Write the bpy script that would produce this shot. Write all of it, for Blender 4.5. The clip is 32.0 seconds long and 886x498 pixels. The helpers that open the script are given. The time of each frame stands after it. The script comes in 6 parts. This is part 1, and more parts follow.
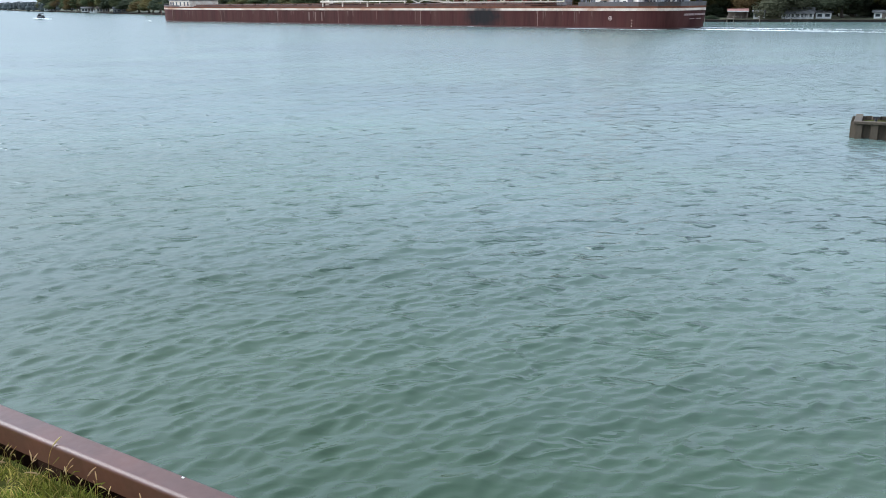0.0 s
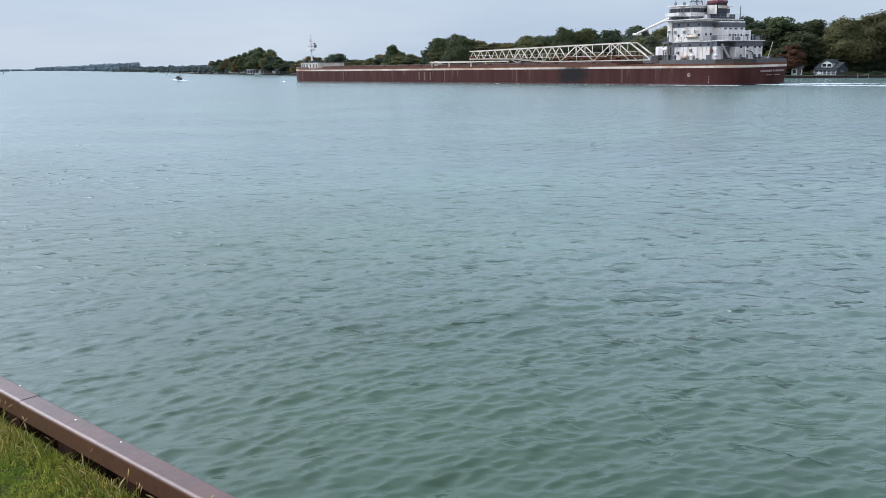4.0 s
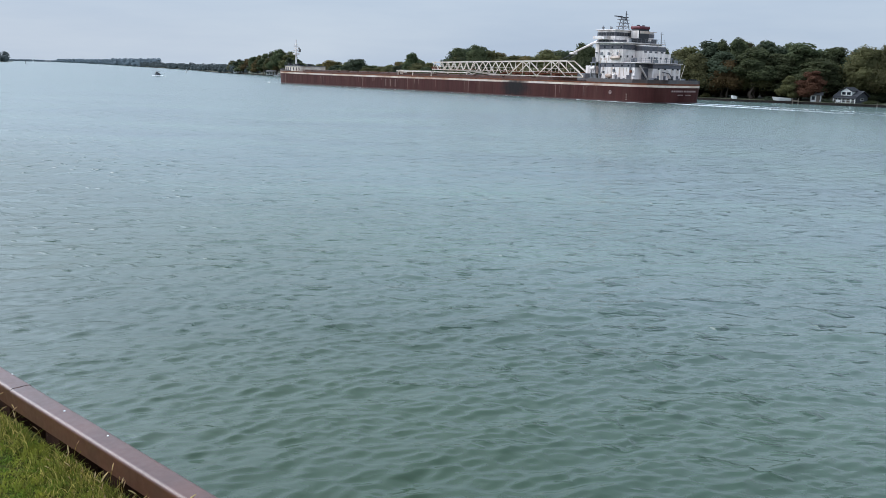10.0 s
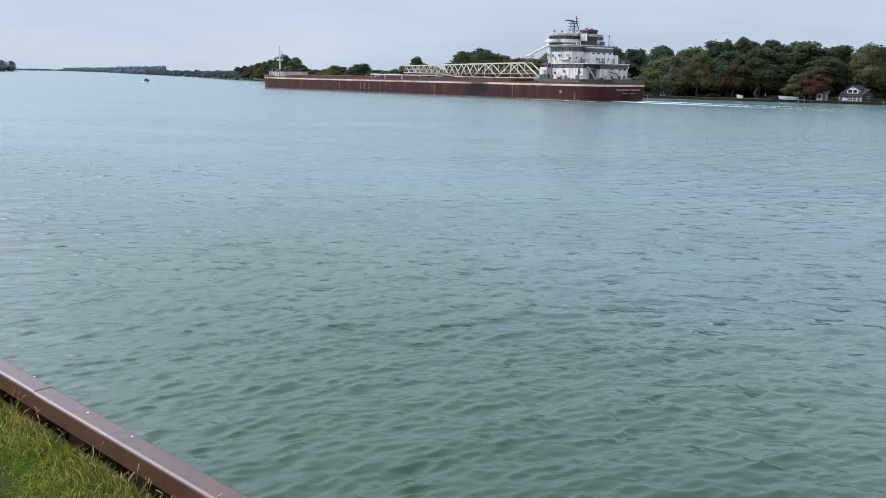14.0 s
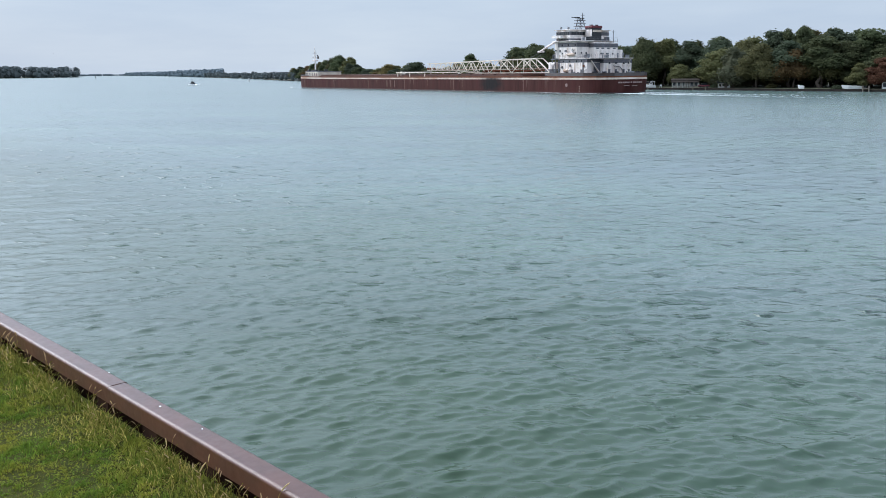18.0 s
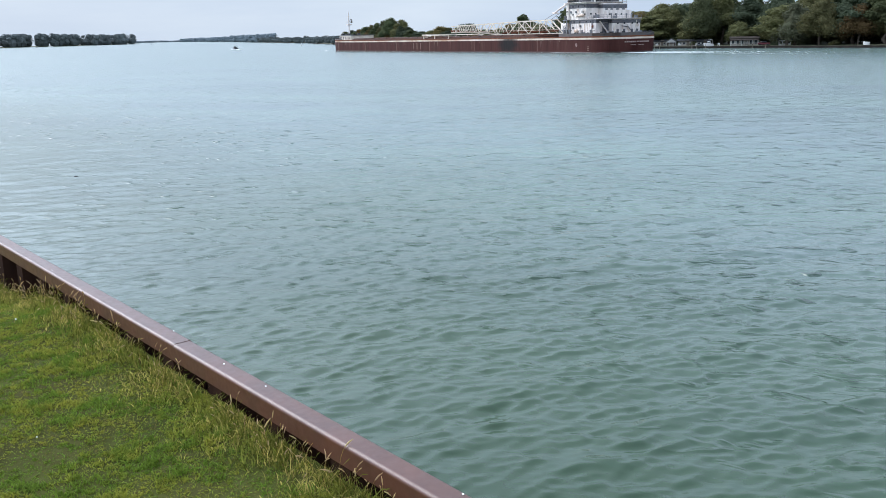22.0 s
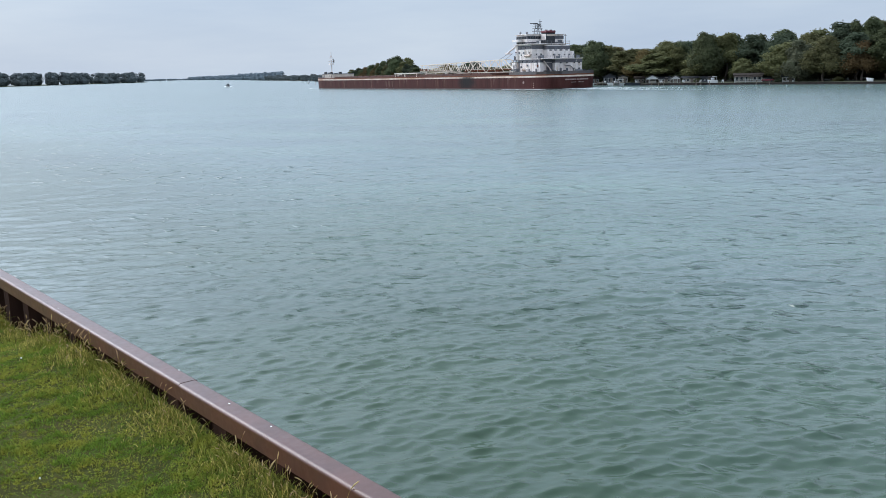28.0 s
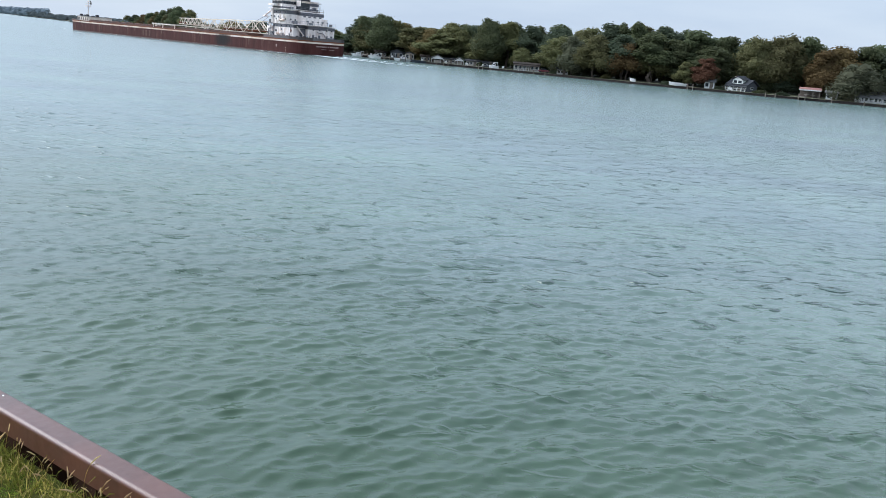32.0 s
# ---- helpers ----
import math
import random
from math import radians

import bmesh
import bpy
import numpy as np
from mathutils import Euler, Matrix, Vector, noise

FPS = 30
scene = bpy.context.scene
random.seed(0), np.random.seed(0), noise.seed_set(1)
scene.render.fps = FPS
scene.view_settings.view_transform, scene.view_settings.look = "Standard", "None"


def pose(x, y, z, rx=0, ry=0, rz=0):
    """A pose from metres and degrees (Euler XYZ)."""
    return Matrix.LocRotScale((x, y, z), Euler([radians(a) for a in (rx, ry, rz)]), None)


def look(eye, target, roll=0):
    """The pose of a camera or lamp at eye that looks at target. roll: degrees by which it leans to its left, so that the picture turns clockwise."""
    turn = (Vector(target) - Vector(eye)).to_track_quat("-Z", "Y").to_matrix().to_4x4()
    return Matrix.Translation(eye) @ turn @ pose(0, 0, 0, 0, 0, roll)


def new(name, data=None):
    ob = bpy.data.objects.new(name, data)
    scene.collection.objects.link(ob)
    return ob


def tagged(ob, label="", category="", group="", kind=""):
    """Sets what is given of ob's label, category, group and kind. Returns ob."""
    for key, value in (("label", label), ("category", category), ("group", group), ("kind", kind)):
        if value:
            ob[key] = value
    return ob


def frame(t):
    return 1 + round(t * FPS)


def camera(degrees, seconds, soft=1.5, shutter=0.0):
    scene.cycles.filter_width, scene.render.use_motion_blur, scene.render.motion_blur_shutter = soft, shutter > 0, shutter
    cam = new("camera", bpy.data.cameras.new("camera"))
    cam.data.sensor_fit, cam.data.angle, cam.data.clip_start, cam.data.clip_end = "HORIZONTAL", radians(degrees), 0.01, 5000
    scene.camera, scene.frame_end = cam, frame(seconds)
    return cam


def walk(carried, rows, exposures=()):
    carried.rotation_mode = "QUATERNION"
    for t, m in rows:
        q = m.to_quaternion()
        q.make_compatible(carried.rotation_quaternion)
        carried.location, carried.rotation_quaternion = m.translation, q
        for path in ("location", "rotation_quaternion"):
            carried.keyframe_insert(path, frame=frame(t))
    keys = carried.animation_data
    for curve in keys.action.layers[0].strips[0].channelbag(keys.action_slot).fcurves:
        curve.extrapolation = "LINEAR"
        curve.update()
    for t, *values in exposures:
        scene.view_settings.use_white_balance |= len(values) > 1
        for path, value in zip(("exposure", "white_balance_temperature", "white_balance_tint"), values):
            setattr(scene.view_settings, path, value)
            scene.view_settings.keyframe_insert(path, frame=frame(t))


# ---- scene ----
EYE = 7.1                     # mean eye height over the river
PATH = [
    (0, pose(0.092, -0.121, 7.112, 74.394, 0.477, -0.000)),
    (0.5, pose(0.070, -0.050, 7.070, 73.859, 0.663, 1.180)),
    (1, pose(0.018, -0.036, 7.058, 73.834, 0.550, 3.213)),
    (1.5, pose(0.001, 0.011, 7.102, 76.224, 1.061, 7.233)),
    (2, pose(-0.013, 0.026, 7.102, 76.610, 1.213, 10.086)),
    (2.5, pose(-0.044, 0.035, 7.083, 75.568, 1.566, 11.457)),
    (3, pose(-0.032, 0.024, 7.070, 74.989, 1.745, 11.758)),
    (3.5, pose(-0.025, 0.030, 7.104, 76.157, 1.638, 10.868)),
    (4, pose(0.007, 0.031, 7.141, 78.122, 1.170, 9.193)),
    (4.5, pose(0.020, 0.016, 7.131, 79.631, 0.466, 8.294)),
    (6.5, pose(0.042, -0.017, 7.156, 81.255, -1.533, 8.999)),
    (7, pose(0.044, -0.024, 7.155, 81.053, -1.482, 9.673)),
    (7.5, pose(0.046, -0.021, 7.153, 80.853, -1.414, 10.267)),
    (8, pose(0.037, -0.002, 7.145, 80.609, -1.366, 10.605)),
    (8.5, pose(0.028, 0.015, 7.136, 80.350, -1.325, 10.708)),
    (9, pose(0.050, 0.002, 7.132, 80.066, -1.381, 10.630)),
    (9.5, pose(0.065, 0.051, 7.126, 79.515, -1.390, 10.549)),
    (10, pose(0.076, 0.080, 7.130, 78.718, -1.447, 10.397)),
    (10.5, pose(0.092, 0.097, 7.115, 77.740, -1.454, 10.202)),
    (11, pose(0.078, 0.110, 7.097, 76.781, -1.436, 9.882)),
    (11.5, pose(0.067, 0.124, 7.094, 75.943, -1.611, 9.409)),
    (12, pose(0.067, 0.119, 7.092, 75.591, -1.727, 9.043)),
    (12.5, pose(0.074, 0.123, 7.098, 75.929, -1.830, 8.822)),
    (13, pose(0.062, 0.106, 7.091, 76.807, -1.503, 9.104)),
    (13.5, pose(0.010, 0.077, 7.099, 77.980, -1.178, 9.768)),
    (14, pose(-0.013, 0.059, 7.088, 78.937, -0.682, 10.687)),
    (14.5, pose(-0.012, 0.048, 7.078, 79.206, -0.148, 11.560)),
    (16.5, pose(-0.012, -0.013, 7.096, 78.354, 0.278, 13.575)),
    (17, pose(-0.001, -0.025, 7.106, 78.615, 0.395, 13.743)),
    (17.5, pose(0.002, -0.052, 7.113, 78.791, 0.552, 13.887)),
    (18, pose(0.015, -0.076, 7.122, 78.750, 0.578, 14.062)),
    (18.5, pose(0.025, -0.096, 7.132, 78.679, 0.530, 14.211)),
    (19, pose(0.029, -0.106, 7.148, 78.632, 0.460, 14.467)),
    (19.5, pose(0.004, -0.067, 7.116, 78.688, 0.521, 14.859)),
    (20, pose(-0.020, -0.051, 7.107, 78.599, 0.661, 15.252)),
    (20.5, pose(-0.035, -0.045, 7.101, 78.339, 0.884, 15.756)),
    (21, pose(-0.020, -0.059, 7.099, 77.786, 1.023, 16.278)),
    (21.5, pose(-0.023, -0.060, 7.089, 77.161, 1.331, 16.820)),
    (22, pose(-0.044, -0.057, 7.084, 76.474, 1.423, 17.301)),
    (22.5, pose(-0.046, -0.023, 7.076, 76.212, 1.453, 17.403)),
    (23, pose(-0.051, -0.004, 7.071, 76.506, 1.250, 17.028)),
    (23.5, pose(-0.042, -0.047, 7.080, 77.264, 1.242, 16.392)),
    (24, pose(-0.032, -0.034, 7.088, 78.135, 1.162, 15.684)),
    (24.5, pose(-0.039, -0.039, 7.088, 78.825, 1.276, 15.251)),
    (25, pose(-0.038, -0.040, 7.088, 79.198, 1.410, 15.145)),
    (25.5, pose(-0.042, -0.051, 7.086, 79.201, 1.523, 15.319)),
    (27.5, pose(-0.045, -0.040, 7.087, 78.666, 1.602, 17.063)),
    (28, pose(-0.056, -0.036, 7.097, 78.780, 1.587, 17.657)),
    (28.5, pose(-0.058, -0.061, 7.096, 78.913, 1.658, 18.228)),
    (29, pose(-0.060, -0.063, 7.094, 78.718, 1.428, 18.196)),
    (29.5, pose(-0.070, -0.038, 7.088, 78.337, 0.757, 17.478)),
    (30, pose(-0.068, -0.036, 7.072, 77.654, -0.197, 16.020)),
    (30.5, pose(-0.030, 0.043, 7.021, 76.578, -4.721, 11.254)),
    (31, pose(-0.067, 0.112, 7.046, 77.293, -5.675, 5.903)),
    (31.5, pose(-0.052, 0.086, 7.066, 77.210, -5.190, 4.010)),
    (32, pose(-0.030, 0.064, 7.081, 77.208, -4.523, 4.454)),
]
cam = camera(52.7, 32.0, soft=0.85)
# the clip's camera brightens when it tilts down to the water
EXPOSURES = [(0, 0.31), (1, 0.4), (2, 0.03), (3, 0.28), (4, 0.07), (6.5, -0.11), (8, -0.06), (10, -0.05), (12, 0.36), (13, 0.29), (14, 0.06), (17, 0.08), (20, 0.08), (21, 0.11), (22, 0.25), (23, 0.3), (24, 0.03), (28, 0.03), (30, 0.09), (31, 0.24), (32, 0.24)]
walk(cam, PATH, EXPOSURES)

# ---- world and light ----
world = bpy.data.worlds.new("overcast_sky")
scene.world = world
world.use_nodes = True
SUN_EL, SUN_AZ = radians(38), radians(78)   # azimuth counted from +y towards -x


def build_world():
    nt = world.node_tree
    nt.nodes.clear()
    N, L = nt.nodes.new, nt.links.new
    out, bg = N("ShaderNodeOutputWorld"), N("ShaderNodeBackground")
    sky = N("ShaderNodeTexSky")
    sky.sky_type, sky.sun_disc = "NISHITA", False
    sky.sun_elevation, sky.sun_rotation = SUN_EL, -SUN_AZ
    sky.air_density, sky.dust_density, sky.ozone_density = 1.0, 2.5, 2.0
    dim = N("ShaderNodeVectorMath")
    dim.operation = "SCALE"
    dim.inputs["Scale"].default_value = 0.085
    L(sky.outputs[0], dim.inputs[0])
    co, mp = N("ShaderNodeTexCoord"), N("ShaderNodeMapping")
    mp.inputs["Scale"].default_value = (1.2, 1.2, 7.0)
    mp.inputs["Rotation"].default_value = (0.05, 0.08, 0.0)
    L(co.outputs["Generated"], mp.inputs[0])
    nz = N("ShaderNodeTexNoise")
    nz.inputs["Scale"].default_value, nz.inputs["Detail"].default_value, nz.inputs["Roughness"].default_value = 2.2, 6, 0.55
    L(mp.outputs[0], nz.inputs["Vector"])
    rp = N("ShaderNodeValToRGB")
    rp.color_ramp.elements[0].position, rp.color_ramp.elements[0].color = 0.28, (0.430, 0.540, 0.708, 1)
    rp.color_ramp.elements[1].position, rp.color_ramp.elements[1].color = 0.76, (0.590, 0.688, 0.812, 1)
    L(nz.outputs["Fac"], rp.inputs[0])
    mx = N("ShaderNodeMix")
    mx.data_type = "RGBA"
    mx.inputs[0].default_value = 0.82
    L(dim.outputs[0], mx.inputs[6])
    L(rp.outputs[0], mx.inputs[7])
    # thin cloud: brighter overhead and round the veiled sun than at the horizon
    sep, up, glow, pw, gl, tot, sc = N("ShaderNodeSeparateXYZ"), N("ShaderNodeMapRange"), N("ShaderNodeVectorMath"), N("ShaderNodeMath"), N("ShaderNodeMath"), N("ShaderNodeMath"), N("ShaderNodeVectorMath")
    L(co.outputs["Generated"], sep.inputs[0])
    L(sep.outputs["Z"], up.inputs[0])
    up.interpolation_type = "SMOOTHSTEP"
    up.inputs[1].default_value, up.inputs[2].default_value = 0.08, 0.30
    up.inputs[3].default_value, up.inputs[4].default_value = 1.0, 1.50
    glow.operation = "DOT_PRODUCT"
    L(co.outputs["Generated"], glow.inputs[0])
    glow.inputs[1].default_value = (-math.sin(SUN_AZ) * math.cos(SUN_EL), math.cos(SUN_AZ) * math.cos(SUN_EL), math.sin(SUN_EL))
    pw.operation, pw.use_clamp = "MAXIMUM", True
    L(glow.outputs["Value"], pw.inputs[0])
    pw.inputs[1].default_value = 0.0
    gl.operation = "POWER"
    L(pw.outputs[0], gl.inputs[0])
    gl.inputs[1].default_value = 6.0
    tot.operation = "MULTIPLY_ADD"
    # the veil is thicker towards the horizon
    veil, thin = N("ShaderNodeMapRange"), N("ShaderNodeMath")
    veil.interpolation_type = "SMOOTHSTEP"
    L(sep.outputs["Z"], veil.inputs[0])
    veil.inputs[1].default_value, veil.inputs[2].default_value = 0.08, 0.45
    thin.operation = "MULTIPLY"
    L(gl.outputs[0], thin.inputs[0])
    L(veil.outputs[0], thin.inputs[1])
    L(thin.outputs[0], tot.inputs[0])
    tot.inputs[1].default_value = 5.5
    L(up.outputs[0], tot.inputs[2])
    sc.operation = "SCALE"
    L(mx.outputs[2], sc.inputs[0])
    L(tot.outputs[0], sc.inputs["Scale"])
    L(sc.outputs[0], bg.inputs[0])
    bg.inputs[1].default_value = 1.14
    L(bg.outputs[0], out.inputs[0])


build_world()
sun = new("sun", bpy.data.lights.new("sun", "SUN"))
sun.data.energy, sun.data.angle, sun.data.color = 0.92, radians(46), (1.0, 0.95, 0.88)
SUN_DIR = Vector((-math.sin(SUN_AZ) * math.cos(SUN_EL), math.cos(SUN_AZ) * math.cos(SUN_EL), math.sin(SUN_EL)))
sun.matrix_world = look(SUN_DIR * 100, (0, 0, 0))


# ---- materials ----
def material(name, base, rough=0.6, metal=0.0, vary=0.25, scale=1.0, stretch=(1, 1, 1), bump=0.0, bump_scale=None,
             dirt=None, dirt_amount=0.0, dirt_scale=0.3, dirt_stretch=(1, 1, 1), by_object=0.0, by_island=0.0, spec=0.5, stain=None):
    """A node material: base colour varied at two scales, an optional second colour in patches, a stain, and bump."""
    m = bpy.data.materials.new(name)
    m.use_nodes = True
    nt = m.node_tree
    N, L = nt.nodes.new, nt.links.new
    b = nt.nodes["Principled BSDF"]
    b.inputs["Roughness"].default_value, b.inputs["Metallic"].default_value = rough, metal
    b.inputs["Specular IOR Level"].default_value = spec
    co = N("ShaderNodeTexCoord")

    def noise_at(s, st, detail=5):
        mp, nz = N("ShaderNodeMapping"), N("ShaderNodeTexNoise")
        mp.inputs["Scale"].default_value = st
        L(co.outputs["Object"], mp.inputs[0])
        nz.inputs["Scale"].default_value, nz.inputs["Detail"].default_value = s, detail
        L(mp.outputs[0], nz.inputs["Vector"])
        return nz.outputs["Fac"]

    def mixed(a_val, fac_socket, fac_mul, colour, blend="MIX", lo=0.35, hi=0.65):
        rg = N("ShaderNodeMapRange")
        rg.inputs[1].default_value, rg.inputs[2].default_value = lo, hi
        rg.inputs[3].default_value, rg.inputs[4].default_value = 0, fac_mul
        L(fac_socket, rg.inputs[0])
        mx = N("ShaderNodeMix")
        mx.data_type, mx.blend_type = "RGBA", blend
        L(rg.outputs[0], mx.inputs[0])
        L(a_val, mx.inputs[6])
        mx.inputs[7].default_value = (*colour, 1)
        return mx.outputs[2]

    rgb = N("ShaderNodeRGB")
    rgb.outputs[0].default_value = (*base, 1)
    col = rgb.outputs[0]
    dark = tuple(c * (1 - vary) for c in base)
    lite = tuple(min(1, c * (1 + vary)) for c in base)
    fine = noise_at(6 * scale, stretch)
    col = mixed(col, fine, 1.0, dark)
    col = mixed(col, noise_at(0.9 * scale, stretch), 0.8, lite)
    if dirt:
        col = mixed(col, noise_at(dirt_scale, dirt_stretch, 7), dirt_amount, dirt, lo=0.45, hi=0.7)
    if stain:
        # one soft-edged round stain: (y, half width, colour, z, stretch in z)
        sep = N("ShaderNodeSeparateXYZ")
        L(co.outputs["Object"], sep.inputs[0])
        off, up, ab, wob, ad = N("ShaderNodeMath"), N("ShaderNodeMath"), N("ShaderNodeVectorMath"), N("ShaderNodeMath"), N("ShaderNodeMath")
        both = N("ShaderNodeCombineXYZ")
        off.operation, up.operation, ab.operation, wob.operation, ad.operation = "ADD", "MULTIPLY_ADD", "LENGTH", "MULTIPLY", "ADD"
        off.inputs[1].default_value = -stain[0]
        up.inputs[1].default_value, up.inputs[2].default_value = stain[4], -stain[3] * stain[4]
        L(sep.outputs["Y"], off.inputs[0])
        L(sep.outputs["Z"], up.inputs[0])
        L(off.outputs[0], both.inputs[0])
        L(up.outputs[0], both.inputs[1])
        L(both.outputs[0], ab.inputs[0])
        wob.inputs[1].default_value = stain[1] * 1.1
        L(noise_at(0.5, (1, 1, 1.0), 5), wob.inputs[0])
        L(ab.outputs["Value"], ad.inputs[0])
        L(wob.outputs[0], ad.inputs[1])
        rg = N("ShaderNodeMapRange")
        rg.interpolation_type = "SMOOTHSTEP"
        rg.inputs[1].default_value, rg.inputs[2].default_value = stain[1] * 1.75, stain[1] * 0.85
        rg.inputs[3].default_value, rg.inputs[4].default_value = 0.0, 0.96
        L(ad.outputs[0], rg.inputs[0])
        mx = N("ShaderNodeMix")
        mx.data_type = "RGBA"
        L(rg.outputs[0], mx.inputs[0])
        L(col, mx.inputs[6])
        mx.inputs[7].default_value = (*stain[2], 1)
        col = mx.outputs[2]
    if by_object or by_island:
        src = N("ShaderNodeObjectInfo").outputs["Random"] if by_object else N("ShaderNodeNewGeometry").outputs["Random Per Island"]
        amt = by_object or by_island
        hs = N("ShaderNodeHueSaturation")
        rv = N("ShaderNodeMapRange")
        rv.inputs[3].default_value, rv.inputs[4].default_value = 1 - amt, 1 + amt
        L(src, rv.inputs[0])
        L(rv.outputs[0], hs.inputs["Value"])
        rh = N("ShaderNodeMapRange")
        rh.inputs[3].default_value, rh.inputs[4].default_value = 0.5 - amt * 0.06, 0.5 + amt * 0.05
        L(src, rh.inputs[0])
        L(rh.outputs[0], hs.inputs["Hue"])
        L(col, hs.inputs["Color"])
        col = hs.outputs[0]
    L(col, b.inputs["Base Color"])
    rr = N("ShaderNodeMapRange")
    rr.inputs[3].default_value, rr.inputs[4].default_value = max(0.03, rough - 0.12), min(1, rough + 0.12)
    L(fine, rr.inputs[0])
    L(rr.outputs[0], b.inputs["Roughness"])
    if bump:
        bp = N("ShaderNodeBump")
        bp.inputs["Strength"].default_value, bp.inputs["Distance"].default_value = 1.0, bump
        L(noise_at((bump_scale or 12 * scale), stretch, 8), bp.inputs["Height"])
        L(bp.outputs[0], b.inputs["Normal"])
    return m


def leaf_material(name, base, vary=0.3, other=None):
    """Foliage: every clump a slightly different shade, every tree another hue, light passing through."""
    m = bpy.data.materials.new(name)
    m.use_nodes = True
    nt = m.node_tree
    N, L = nt.nodes.new, nt.links.new
    b = nt.nodes["Principled BSDF"]
    b.inputs["Roughness"].default_value = 0.7
    b.inputs["Specular IOR Level"].default_value = 0.06
    isl, inf = N("ShaderNodeNewGeometry"), N("ShaderNodeObjectInfo")
    rp = N("ShaderNodeValToRGB")
    rp.color_ramp.elements[0].color = (*[c * (1 - vary) for c in base], 1)
    rp.color_ramp.elements[1].color = (*[c * (1 + vary) for c in base], 1)
    L(isl.outputs["Random Per Island"], rp.inputs[0])
    hs = N("ShaderNodeHueSaturation")
    r1, r2 = N("ShaderNodeMapRange"), N("ShaderNodeMapRange")
    r1.inputs[3].default_value, r1.inputs[4].default_value = 0.487, 0.52
    r2.inputs[3].default_value, r2.inputs[4].default_value = 0.8, 1.2
    L(inf.outputs["Random"], r1.inputs[0])
    L(inf.outputs["Random"], r2.inputs[0])
    L(r1.outputs[0], hs.inputs["Hue"])
    L(r2.outputs[0], hs.inputs["Value"])
    col = rp.outputs[0]
    if other:
        # the sward changes from lush to yellowed in patches
        co, nz, mr, mx = N("ShaderNodeTexCoord"), N("ShaderNodeTexNoise"), N("ShaderNodeMapRange"), N("ShaderNodeMix")
        nz.inputs["Scale"].default_value, nz.inputs["Detail"].default_value, nz.inputs["Roughness"].default_value = 3.6, 6, 0.72
        L(co.outputs["Object"], nz.inputs["Vector"])
        mr.inputs[1].default_value, mr.inputs[2].default_value = 0.43, 0.56
        L(nz.outputs["Fac"], mr.inputs[0])
        mx.data_type, mx.blend_type = "RGBA", "MULTIPLY"
        mx.inputs[7].default_value = (*other, 1)
        L(mr.outputs[0], mx.inputs[0])
        L(col, mx.inputs[6])
        col = mx.outputs[2]
    L(col, hs.inputs["Color"])
    L(hs.outputs[0], b.inputs["Base Color"])
    tr, ad = N("ShaderNodeBsdfTranslucent"), N("ShaderNodeMixShader")
    L(hs.outputs[0], tr.inputs[0])
    ad.inputs[0].default_value = 0.5
    L(b.outputs[0], ad.inputs[1])
    L(tr.outputs[0], ad.inputs[2])
    L(ad.outputs[0], nt.nodes["Material Output"].inputs[0])
    return m


